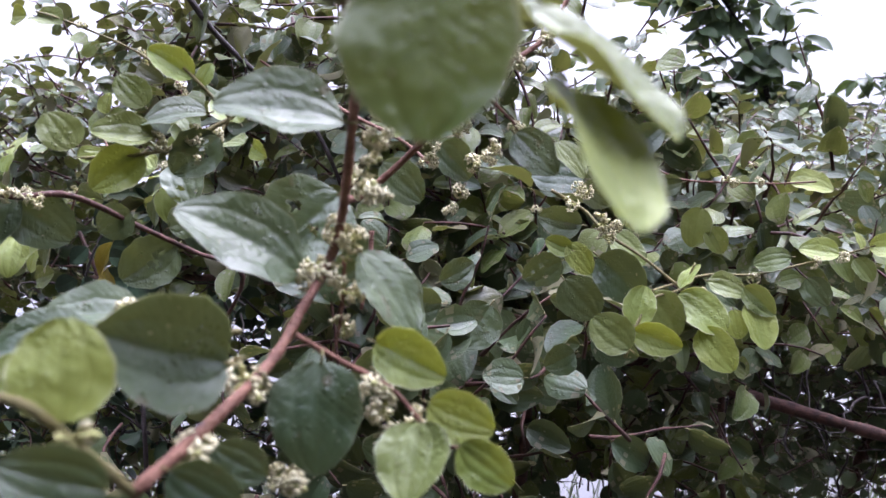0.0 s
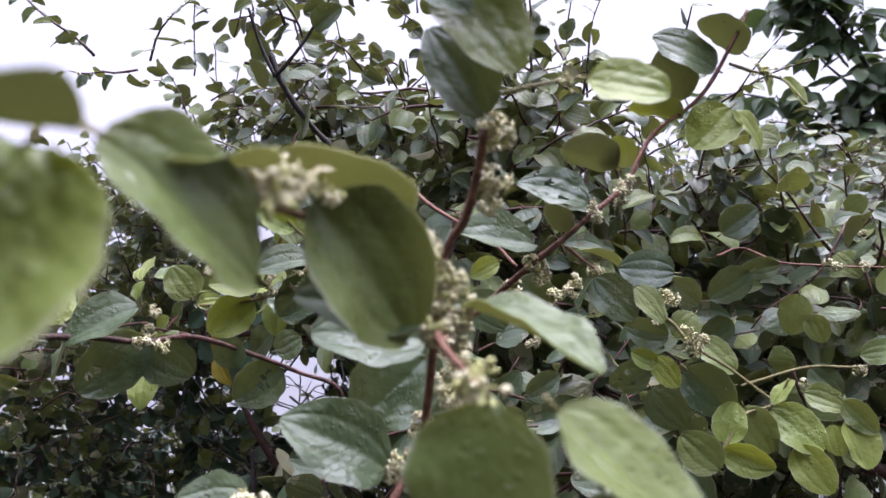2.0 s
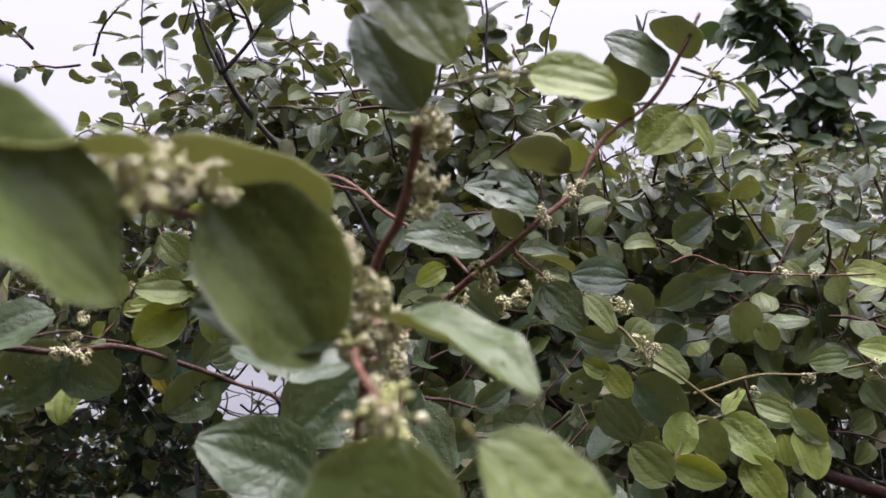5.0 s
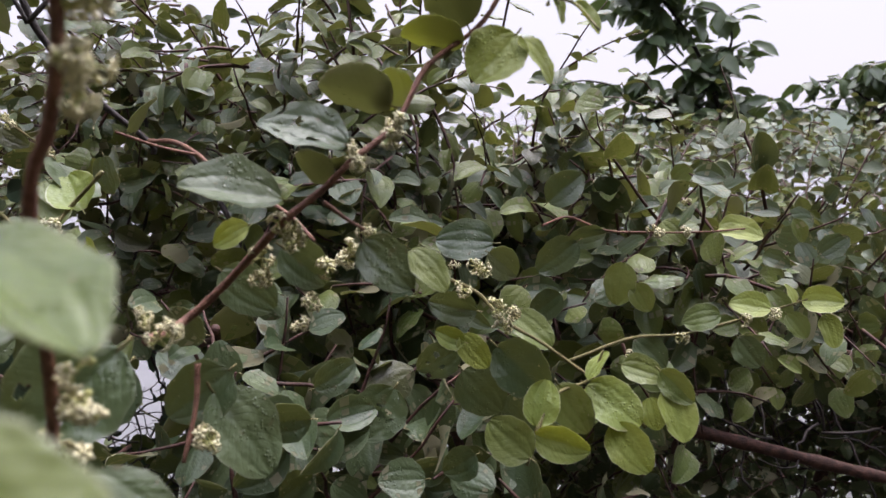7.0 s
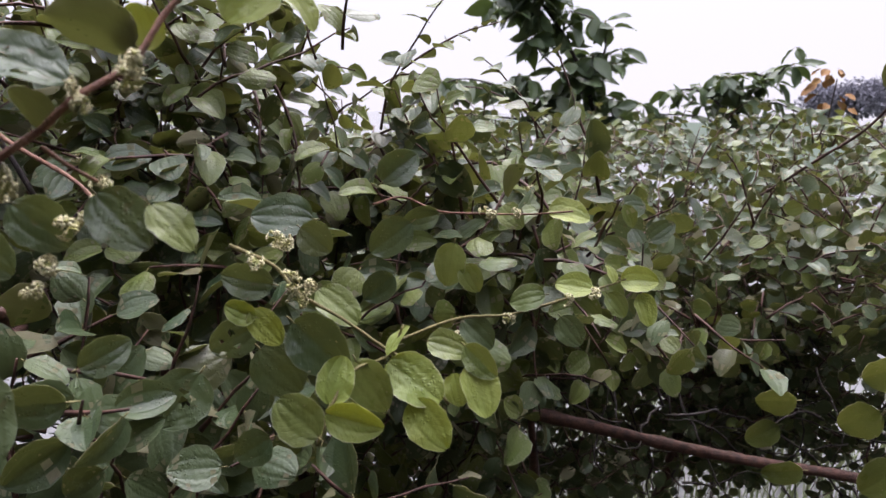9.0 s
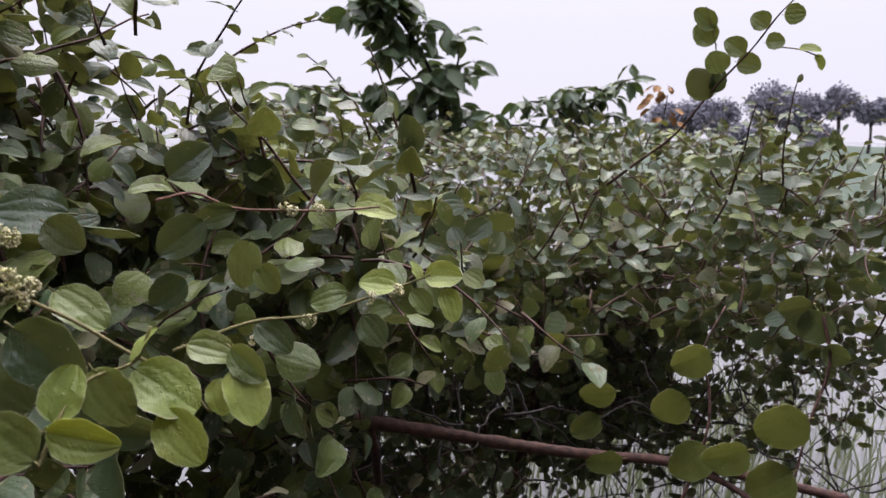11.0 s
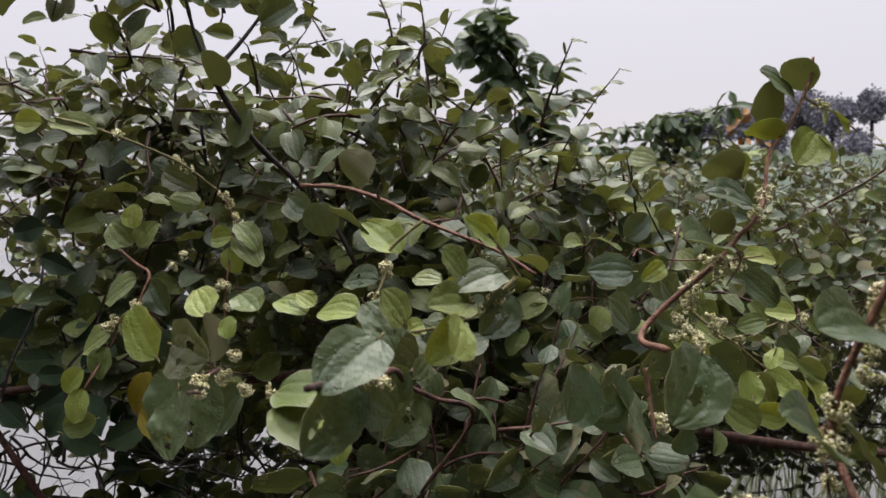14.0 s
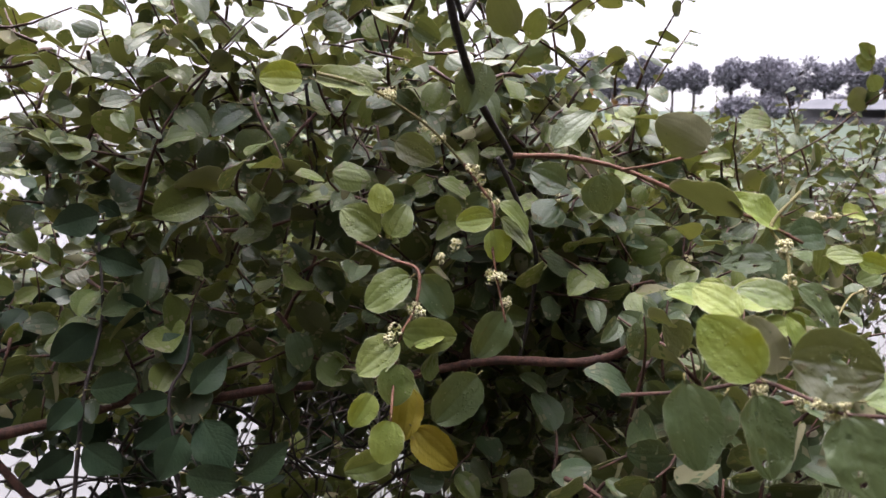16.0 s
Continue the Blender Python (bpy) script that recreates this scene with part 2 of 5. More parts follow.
class Blade:
    """A leaf of length 1 along +y from its base, its upper side towards +z."""

    def __init__(self, nx, ny, wide, fold=0.12, droop=0.12, wavy=0.02, point=0.0, stalk=0.12, holes=(), seed=0, power=0.55):
        rng = np.random.default_rng(seed)
        u = np.linspace(-1, 1, nx + 1)
        v = (1 - np.cos(np.linspace(0.09, np.pi - 0.07, ny + 1))) / 2
        v = (v - v[0]) / (v[-1] - v[0])
        half = wide / 2 * (4 * np.clip(v, 0.012, 0.988) * (1 - np.clip(v, 0.012, 0.988))) ** power * (1 + 0.22 * (0.5 - v) - point * v ** 3)
        ph = rng.uniform(0, 6.28, 3)
        V, U = np.meshgrid(v, u, indexing="ij")
        H = half[:, None]
        x = U * H + 0.02 * np.sin(V * 3.1 + ph[0]) * V
        edge = 1 + 0.03 * np.sin(V * 23 + ph[1]) * (abs(U) > 0.99)
        x = x * edge
        y = V + 0 * U
        z = fold * abs(U) ** 1.4 * H * 1.6 - droop * V ** 2 + wavy * np.sin(V * 9 + ph[1]) * abs(U) * np.sign(U) + wavy * 0.7 * np.sin(V * 14 + ph[2]) * U * U
        if nx > 8:
            # sunken veins, and the blade puffed up between them
            z = z - 0.005 * np.exp(-(U / 0.1) ** 2) - 0.003 * np.exp(-((abs(U) - 0.5) / 0.1) ** 2) + 0.004 * np.sin(V * 31 + 7 * abs(U) + ph[0]) * np.sin(U * 9.4) + 0.005 * np.sin(V * 19 + U * 5 + ph[2])
        top = np.stack([x, y, z], -1).reshape(-1, 3)
        uv = np.stack([(U + 1) / 2, V], -1).reshape(-1, 2)
        quads, ids = [], []
        for i in range(ny):
            for j in range(nx):
                cu, cv = (u[j] + u[j + 1]) / 2 * half[i], (v[i] + v[i + 1]) / 2
                if any(((cu - hx) / rx) ** 2 + ((cv - hy) / ry) ** 2 < 1 + 0.35 * math.sin(5 * math.atan2(cv - hy, cu - hx) + ph[0]) for hx, hy, rx, ry in holes):
                    continue
                k = i * (nx + 1) + j
                quads.append((k, k + 1, k + nx + 2, k + nx + 1))
        quads = np.array(quads)
        n = len(top)
        low = top - np.array([0, 0, 0.006])
        sv, sf = tube([(0, -stalk, 0.02), (0, -stalk * 0.45, -0.004), (0, 0.03, -0.004)], 0.018, 0.013, 3, 1, 0.0)
        self.verts = np.vstack([top, low, sv])
        self.uvs = np.vstack([uv, uv, np.full((len(sv), 2), 0.5)])
        stalks = [tuple(2 * n + i for i in f) for f in sf]
        self.faces = [tuple(q) for q in quads] + [tuple(n + i for i in q[::-1]) for q in quads] + stalks
        self.faces = [tuple(int(i) for i in f) for f in self.faces]
        self.slots = [0] * len(quads) + [1] * len(quads) + [2] * len(stalks)


def leaf_matrix(base, axis, normal, length, wide=1.0):
    y = Vector(axis).normalized()
    z = Vector(normal) - y * Vector(normal).dot(y)
    z = z.normalized() if z.length > 1e-6 else y.orthogonal().normalized()
    x = y.cross(z)
    m = Matrix((x * length * wide, y * length, z * length)).transposed().to_4x4()
    m.translation = base
    return m


FAR_BLADES = [Blade(3, 4, w, f, d, 0.02, p, 0.1, (), i) for i, (w, f, d, p) in enumerate([(0.84, 0.1, 0.1, 0), (0.78, 0.2, 0.2, 0.05), (0.9, 0.05, 0.25, 0), (0.8, 0.25, 0.05, 0.05), (0.74, 0.3, 0.3, 0.1)])]
CROWN_BLADES = [Blade(2, 2, w, 0.2, 0.2, 0.0, 0.0, 0.05, (), i) for i, w in enumerate((0.8, 0.95, 0.7))]
MID_BLADES = [Blade(4, 6, w, f, d, 0.025, p, 0.12, (), i + 9) for i, (w, f, d, p) in enumerate([(0.86, 0.14, 0.12, 0), (0.80, 0.3, 0.25, 0.05), (0.9, 0.06, 0.3, 0), (0.8, 0.35, 0.06, 0.05), (0.76, 0.3, 0.35, 0.1), (0.86, -0.15, 0.2, 0)])]


def leaf_mass(name, blades, poses, mats, parent, label, seed=3):
    """Many leaves joined in one mesh."""
    rng = np.random.default_rng(seed)
    pick = rng.integers(0, len(blades), len(poses))
    V, F, S, UV, off = [], [], [], [], 0
    M = np.array([[list(r) for r in m] for m in poses])
    for b, blade in enumerate(blades):
        sel = M[pick == b]
        if not len(sel):
            continue
        v = np.einsum("nij,kj->nki", sel[:, :3, :3], blade.verts) + sel[:, None, :3, 3]
        k = len(blade.verts)
        V.append(v.reshape(-1, 3))
        UV.append(np.tile(blade.uvs, (len(sel), 1)))
        for i in range(len(sel)):
            o = off + i * k
            F.extend([tuple(o + j for j in f) for f in blade.faces])
            S.extend(blade.slots)
        off += k * len(sel)
    ob = mesh_object(name, np.vstack(V), F, mats, parent, label, S, np.vstack(UV))
    return tagged(ob, kind="stuff")


def join_parts(name, pieces, mats, parent, label="", slots=None, kind=""):
    """Vertices and faces of several pieces in one mesh."""
    V, F, S, off = [], [], [], 0
    for i, (v, f) in enumerate(pieces):
        V.append(v)
        F.extend([tuple(off + j for j in q) for q in f])
        S.extend([slots[i] if slots else 0] * len(f))
        off += len(v)
    ob = mesh_object(name, np.vstack(V), F, mats, parent, label, S)
    return tagged(ob, kind=kind) if kind else ob


# ---- twigs that fill a bush ----
def fill(rng, centre, radii, count, length, leaf, outward=(0, -0.6, 0.7), lean=(0, -0.3, 0.5), keep=None, step=0.022):
    """Random leafy twigs inside an ellipsoid: twig lines and the poses of their leaves."""
    twigs, poses = [], []
    centre, radii = np.array(centre), np.array(radii)
    out = np.array(outward, dtype=float)
    for _ in range(count):
        d = rng.normal(size=3)
        d *= rng.uniform(0.35, 1.0) ** 0.5 / np.linalg.norm(d)
        p = centre + radii * d
        way = rng.normal(size=3) * 0.8 + np.array(lean) + 0.35 * d
        way /= np.linalg.norm(way)
        n = max(3, int(rng.uniform(0.5, 1.2) * length / step))
        line = [p.copy()]
        side = 1
        for i in range(n):
            way = way + rng.normal(size=3) * 0.14 + np.array([0, 0, -0.05])
            way /= np.linalg.norm(way)
            p = p + way * step
            if keep is not None and not keep(p):
                break
            line.append(p.copy())
            lat = np.cross(way, [0, 0, 1.0]) + rng.normal(size=3) * 0.3
            lat /= np.linalg.norm(lat) + 1e-9
            axis = lat * side + way * 0.5 + np.array([0, 0, -0.35]) + rng.normal(size=3) * 0.25
            side = -side
            high = min(1.0, max(0.0, (p[2] - 1.26) / 0.3))
            normal = out * np.array([1, 1.25 - 0.85 * high, -0.25 + 1.8 * high]) + rng.normal(size=3) * (0.3 + 0.24 * high)
            s = rng.uniform(*leaf) * (1 - 0.35 * i / n)
            poses.append(leaf_matrix(p + axis / np.linalg.norm(axis) * 0.006, axis, normal, s, rng.uniform(0.85, 1.12)))
        if len(line) > 2:
            twigs.append(np.array(line))
    return twigs, poses


def twig_mass(name, twigs, mats, parent, label, r0=0.0022, r1=0.0009):
    pieces = [tube(t, r0, r1, 4, 1, 0.1, i) for i, t in enumerate(twigs)]
    return join_parts(name, pieces, mats, parent, label, kind="stuff")


# ---- ground, water and field ----
GROUND = plain_material("muddy_bank", (0.014, 0.012, 0.009, 1), (0.042, 0.038, 0.025, 1), 3.0, 0.9, 0.2, 0.03)
FIELD = plain_material("paddy_green", (0.05, 0.068, 0.05, 1), (0.072, 0.092, 0.068, 1), 0.25, 0.9, 0.1, 0.05)
n = Nodes("grey_water")
place = n.place()
WATER = n.surface(n.mix(n.noise(place, 1.2), (0.09, 0.09, 0.09, 1), (0.14, 0.14, 0.135, 1)), 0.12, n.bump(n.noise(place, 7.0, 2.0), 0.15, 0.02), 0.6)


def sheet(name, x0, x1, y0, y1, z, nx, ny, mat, label, category, wave=0.0, seed=1, zoom=0.4):
    xs, ys = np.linspace(x0, x1, nx + 1), np.linspace(y0, y1, ny + 1)
    verts = [(x, y, z + wave * noise.noise(Vector((x * zoom, y * zoom, seed)))) for y in ys for x in xs]
    faces = [(j * (nx + 1) + i, j * (nx + 1) + i + 1, (j + 1) * (nx + 1) + i + 1, (j + 1) * (nx + 1) + i) for j in range(ny) for i in range(nx)]
    return tagged(mesh_object(name, verts, faces, [mat]), label, category, kind="structure")


sheet("ground", -900, 900, -300, 1500, -0.45, 40, 40, GROUND, "dark muddy ground reaching to the misty horizon", "ground")
sheet("water", -800, 800, 2.3, 1400, -0.22, 30, 30, WATER, "still pale grey pond water behind the bushes", "water")
sheet("bank", -12, 12, -10, 2.3, -0.08, 40, 40, GROUND, "bare muddy bank under the bush", "ground", 0.06, 3)
field = sheet("field", 3.5, 700, 16, 160, 0.02, 60, 40, FIELD, "flat green paddy field beyond the pond", "field", 0.12, 5, 0.2)
# the field's edge slopes down into the pond
for vert in field.data.vertices:
    if vert.co.y < 16.5 or vert.co.x < 4.0:
        vert.co.z = -0.35


# ---- the plants: parts shared by all ----
def hole_sets(seed):
    r = np.random.default_rng(seed)
    return [(r.uniform(-0.24, 0.24), r.uniform(0.2, 0.85), r.uniform(0.03, 0.08), r.uniform(0.03, 0.075)) for _ in range(4)]


SHAPES = [(0.80, 0.14, 0.10, 0.0), (0.78, 0.22, 0.16, 0.05), (0.82, 0.08, 0.20, 0.0), (0.80, 0.26, 0.06, 0.02), (0.78, 0.18, 0.25, 0.06)]


def blade_meshes(kind, mats, holes=False, power=0.5, wide=1.0, point=0.0, grain=12):
    made = []
    for i, (w, fold, droop, p) in enumerate(SHAPES):
        b = Blade(30 if holes else grain, 40 if holes else grain + 4, w * wide, fold, droop, 0.022, p + point, 0.13, hole_sets(i + 40) if holes else (), i + 20, power)
        me = bpy.data.meshes.new(kind + "_leaf")
        me.from_pydata(b.verts.tolist(), [], b.faces)
        for m in mats:
            me.materials.append(m)
        me.polygons.foreach_set("material_index", np.array(b.slots, dtype=np.int32))
        me.polygons.foreach_set("use_smooth", np.ones(len(b.faces), dtype=bool))
        layer = me.uv_layers.new(name="UVMap")
        loops = np.empty(len(me.loops), dtype=np.int32)
        me.loops.foreach_get("vertex_index", loops)
        layer.data.foreach_set("uv", b.uvs[loops].astype(np.float32).ravel())
        me.update()
        made.append(me)
    return made


LEAVES = {
    "mature": blade_meshes("mature", [LEAF, UNDER, STALK]),
    "holed": blade_meshes("holed", [LEAF, UNDER, STALK], True),
    "middling": blade_meshes("middling", [MIDDLE, UNDER, STALK]),
    "young": blade_meshes("young", [YOUNG, YOUNG_UNDER, STALK]),
    "yellow": blade_meshes("yellow", [YELLOW, YELLOW, STALK]),
    "sapling": blade_meshes("sapling", [DARK, DARK, STALK], False, 0.8, 0.66, 0.3, 6),
    "weed": blade_meshes("weed", [WEED, WEED, STALK], False, 0.75, 0.74, 0.25, 8),
}


def flower_shapes(seed, count, open_share):
    """A cluster of tiny five-petalled flowers and round buds on short stalks."""
    r = np.random.default_rng(seed)
    pieces, slots = [], []
    for i in range(count):
        d = r.normal(size=3)
        d /= np.linalg.norm(d)
        at = d * r.uniform(0.0022, 0.0052)
        pieces.append(tube([(0, 0, 0), tuple(at)], 0.0004, 0.0003, 4, 1, 0.0))
        slots.append(1)
        a = np.cross(d, [0.3, 0.5, 0.8])
        a /= np.linalg.norm(a)
        b = np.cross(d, a)
        if r.uniform() < open_share:
            size = r.uniform(0.0023, 0.0032)
            turn = r.uniform(0, 6.28)
            for k in range(5):
                w = turn + k * 2 * math.pi / 5
                o = a * math.cos(w) + b * math.sin(w)
                s = np.cross(d, o)
                v = np.array([at, at + o * size * 0.55 + s * size * 0.36 + d * 0.0002, at + o * size * 1.15 - d * 0.0003, at + o * size * 0.55 - s * size * 0.36 + d * 0.0002, at + o * size * 0.5 + d * 0.0007])
                pieces.append((v, [(0, 4, 1), (1, 4, 2), (2, 4, 3), (3, 4, 0), (0, 1, 2, 3)]))
                slots.append(0)
        size = r.uniform(0.0007, 0.0012)
        v = [at + size * (d * z + rr * (a * math.cos(w) + b * math.sin(w))) for z, rr in ((-0.6, 0.8), (0.5, 0.9)) for w in np.linspace(0, 6.283, 6)[:-1]] + [at + d * size * 1.3, at - d * size]
        f = [(j, (j + 1) % 5, 5 + (j + 1) % 5, 5 + j) for j in range(5)] + [(5 + j, 5 + (j + 1) % 5, 10) for j in range(5)] + [((j + 1) % 5, j, 11) for j in range(5)]
        pieces.append((np.array(v), f))
        slots.append(1 if r.uniform() < 0.5 else 0)
    return pieces, slots


def cluster_mesh(name, seed, count, share):
    ob = join_parts(name, *[flower_shapes(seed, count, share)[0]], [PETAL, BUD], None, slots=flower_shapes(seed, count, share)[1])
    me = ob.data
    bpy.data.objects.remove(ob)
    return me


CLUSTERS = [cluster_mesh("blossom", s, 11, 0.72) for s in range(4)]
BUDS = [cluster_mesh("bud", s + 9, 10, 0.0) for s in range(2)]

near_bush = thing("jujube_bush", (0.1, 0.9, 0.0), "wet jujube bush with round leaves and small cream flowers", "bush")
weed_shrub = thing("weed_shrub", (-0.4, 1.0, 0.0), "dark green weed shrub with pointed leaflets beside the jujube", "shrub")
hedge = thing("jujube_hedge", (0.9, 1.9, 0.0), "dense jujube hedge with dull green round leaves", "bush")
pick = random.Random(4)


def branch(plant, bark, r0, r1, points):
    o = np.array(plant.location)
    v, f = tube(np.array(points) - o, r0, r1, 8, 6, 0.07, len(points))
    return mesh_object("branch", v, f, [bark], plant)


def leaf(twig, kind, base, tip, turn, wide, face=None):
    """A leaf from base to tip; turn: degrees by which its upper side turns about its length; face: the way in which that side looks."""
    ob = new("leaf", pick.choice(LEAVES[kind]))
    axis = Vector(tip) - Vector(base)
    # leaves low in the bush hang more steeply than those at its top
    high = min(1.0, max(0.0, (base[2] - 1.45) / 0.14))
    normal = Matrix.Rotation(radians(turn), 3, axis.normalized()) @ Vector((0, -0.98 + 0.26 * high, 0.12 + 0.58 * high))
    if face is not None:
        normal = Vector(face)
    ob.parent = twig
    ob.matrix_basis = Matrix.Translation(-twig.parent.location) @ leaf_matrix(base, axis, normal, axis.length, wide)
    return ob


def flowers(twig, *places, meshes=CLUSTERS, name="blossom", size=1.0):
    for p in places:
        ob = new(name, pick.choice(meshes))
        ob.parent = twig
        ob.matrix_basis = Matrix.Translation(Vector(p) - twig.parent.location) @ Euler([pick.uniform(0, 6.28) for _ in range(3)]).to_matrix().to_4x4() @ Matrix.Scale(size * pick.uniform(0.85, 1.2), 4)


def buds(twig, *places):
    flowers(twig, *places, meshes=BUDS, name="bud")


# ---- branches of the near bush ----
twig = branch(near_bush, RED_BARK, 0.0014, 0.0007, [(0.185, 0.404, 1.590), (0.191, 0.372, 1.592), (0.195, 0.350, 1.609), (0.190, 0.332, 1.617), (0.186, 0.315, 1.625), (0.183, 0.296, 1.631), (0.185, 0.281, 1.638)])
leaf(twig, "middling", (0.184, 0.266, 1.643), (0.198, 0.286, 1.621), 0, 0.98, (0.5, -0.4, 0.85))
leaf(twig, "middling", (0.188, 0.300, 1.636), (0.184, 0.275, 1.643), 0, 0.9, (0.0, 0.45, 0.9))
leaf(twig, "middling", (0.195, 0.346, 1.619), (0.177, 0.318, 1.640), 0, 0.95, (-0.1, 0.45, 0.9))
leaf(twig, "middling", (0.187, 0.318, 1.628), (0.203, 0.335, 1.594), 0, 0.95, (0.6, -0.65, 0.55))
leaf(twig, "mature", (0.201, 0.344, 1.596), (0.175, 0.327, 1.605), 14, 1.00)
leaf(twig, "middling", (0.211, 0.352, 1.597), (0.247, 0.338, 1.594), 0, 0.8, (0.1, 0.12, 0.95))
twig = branch(near_bush, RED_BARK, 0.0013, 0.0006, [(0.184, 0.402, 1.584), (0.201, 0.365, 1.589), (0.208, 0.335, 1.594), (0.223, 0.311, 1.595), (0.226, 0.308, 1.594)])
leaf(twig, "middling", (0.230, 0.300, 1.594), (0.230, 0.289, 1.569), 2, 1.24)
leaf(twig, "middling", (0.241, 0.312, 1.589), (0.269, 0.306, 1.571), -42, 0.9)
leaf(twig, "young", (0.250, 0.307, 1.576), (0.262, 0.288, 1.559), -48, 1.00)
leaf(twig, "young", (0.189, 0.250, 1.642), (0.192, 0.226, 1.620), -39, 1.08)
leaf(twig, "mature", (0.197, 0.250, 1.644), (0.191, 0.229, 1.650), 34, 1.00)
leaf(twig, "young", (0.187, 0.240, 1.652), (0.184, 0.235, 1.657), 163, 0.93)
flowers(twig, (0.181, 0.302, 1.633), (0.186, 0.306, 1.635), (0.184, 0.303, 1.632), size=0.9)
flowers(twig, (0.187, 0.311, 1.631), (0.191, 0.316, 1.631), size=0.75)
flowers(twig, (0.197, 0.346, 1.618), (0.200, 0.348, 1.612), (0.202, 0.350, 1.605), (0.206, 0.351, 1.603), (0.202, 0.352, 1.600), (0.198, 0.347, 1.614), size=0.95)
flowers(twig, (0.206, 0.350, 1.595), (0.209, 0.351, 1.598), (0.209, 0.349, 1.591), (0.203, 0.349, 1.592), size=0.95)
buds(twig, (0.206, 0.339, 1.595))
buds(twig, (0.195, 0.291, 1.633))
buds(twig, (0.225, 0.309, 1.596), (0.223, 0.308, 1.594), (0.227, 0.309, 1.594))
twig = branch(near_bush, RED_BARK, 0.0018, 0.0015, [(0.161, 0.312, 1.490), (0.163, 0.343, 1.493), (0.164, 0.373, 1.497), (0.164, 0.394, 1.505), (0.171, 0.415, 1.530), (0.184, 0.404, 1.594), (0.194, 0.401, 1.613), (0.199, 0.400, 1.628), (0.202, 0.398, 1.642)])
leaf(twig, "mature", (0.176, 0.407, 1.568), (0.143, 0.387, 1.577), 13, 1.00)
leaf(twig, "mature", (0.204, 0.392, 1.646), (0.190, 0.388, 1.674), 0, 0.86, (0.45, -0.9, 0.2))
leaf(twig, "middling", (0.195, 0.386, 1.685), (0.218, 0.378, 1.659), 0, 0.92, (0.1, -0.6, 0.8))
leaf(twig, "mature", (0.177, 0.381, 1.495), (0.181, 0.359, 1.472), -6, 1.15)
leaf(twig, "mature", (0.163, 0.349, 1.506), (0.149, 0.320, 1.522), 14, 1.00)
leaf(twig, "mature", (0.160, 0.404, 1.517), (0.135, 0.385, 1.546), 51, 1.00)
leaf(twig, "holed", (0.147, 0.480, 1.534), (0.124, 0.451, 1.510), -16, 1.21)
leaf(twig, "mature", (0.178, 0.418, 1.522), (0.202, 0.413, 1.499), -55, 1.00)
leaf(twig, "mature", (0.169, 0.332, 1.491), (0.181, 0.334, 1.483), -16, 1.04)
leaf(twig, "mature", (0.169, 0.314, 1.495), (0.183, 0.317, 1.485), -19, 0.90)
leaf(twig, "mature", (0.174, 0.289, 1.506), (0.159, 0.281, 1.513), 9, 0.88)
flowers(twig, (0.183, 0.413, 1.580), (0.187, 0.414, 1.572), (0.186, 0.414, 1.563), (0.183, 0.412, 1.554), (0.185, 0.411, 1.545))
flowers(twig, (0.171, 0.415, 1.530), (0.175, 0.416, 1.526), (0.164, 0.410, 1.518), (0.161, 0.407, 1.515), (0.169, 0.411, 1.515))
flowers(twig, (0.161, 0.362, 1.496), (0.164, 0.362, 1.493))
flowers(twig, (0.164, 0.334, 1.488), (0.162, 0.333, 1.488))
flowers(twig, (0.167, 0.371, 1.461), (0.172, 0.372, 1.459))
flowers(twig, (0.205, 0.401, 1.643), (0.206, 0.402, 1.638), (0.204, 0.400, 1.626), (0.204, 0.399, 1.619))
twig = branch(near_bush, RED_BARK, 0.0011, 0.0006, [(0.166, 0.387, 1.501), (0.180, 0.389, 1.493), (0.198, 0.385, 1.487), (0.212, 0.378, 1.478), (0.223, 0.373, 1.475)])
leaf(twig, "young", (0.192, 0.389, 1.500), (0.215, 0.386, 1.492), -1, 0.89)
leaf(twig, "middling", (0.211, 0.370, 1.484), (0.212, 0.351, 1.471), 1, 1.13)
leaf(twig, "young", (0.213, 0.373, 1.489), (0.232, 0.372, 1.482), -3, 0.95)
leaf(twig, "young", (0.223, 0.369, 1.479), (0.238, 0.366, 1.469), -8, 0.96)
flowers(twig, (0.193, 0.384, 1.488), (0.197, 0.382, 1.482), (0.207, 0.383, 1.479))
twig = branch(near_bush, RED_BARK, 0.0009, 0.0004, [(0.171, 0.420, 1.519), (0.171, 0.415, 1.499), (0.170, 0.409, 1.486)])
flowers(twig, (0.175, 0.418, 1.507), (0.172, 0.414, 1.496))
twig = branch(near_bush, STALK, 0.0012, 0.001, [(0.161, 0.312, 1.490), (0.158, 0.300, 1.508), (0.154, 0.294, 1.518), (0.147, 0.289, 1.522)])
leaf(twig, "young", (0.158, 0.298, 1.513), (0.156, 0.303, 1.532), 25, 1.21)
buds(twig, (0.160, 0.298, 1.510))
twig = branch(near_bush, STALK, 0.0009, 0.0005, [(0.201, 0.398, 1.650), (0.211, 0.398, 1.653), (0.227, 0.404, 1.656), (0.233, 0.406, 1.656)])
leaf(twig, "young", (0.233, 0.406, 1.656), (0.257, 0.406, 1.652), -3, 1.00)
buds(twig, (0.228, 0.403, 1.656))
twig = branch(near_bush, STALK, 0.0012, 0.0008, [(0.202, 0.398, 1.648), (0.199, 0.398, 1.680), (0.204, 0.393, 1.705)])
leaf(twig, "young", (0.204, 0.393, 1.705), (0.185, 0.385, 1.713), 5, 1.00)
leaf(twig, "young", (0.201, 0.389, 1.699), (0.220, 0.383, 1.689), -15, 1.00)
buds(twig, (0.205, 0.391, 1.705))
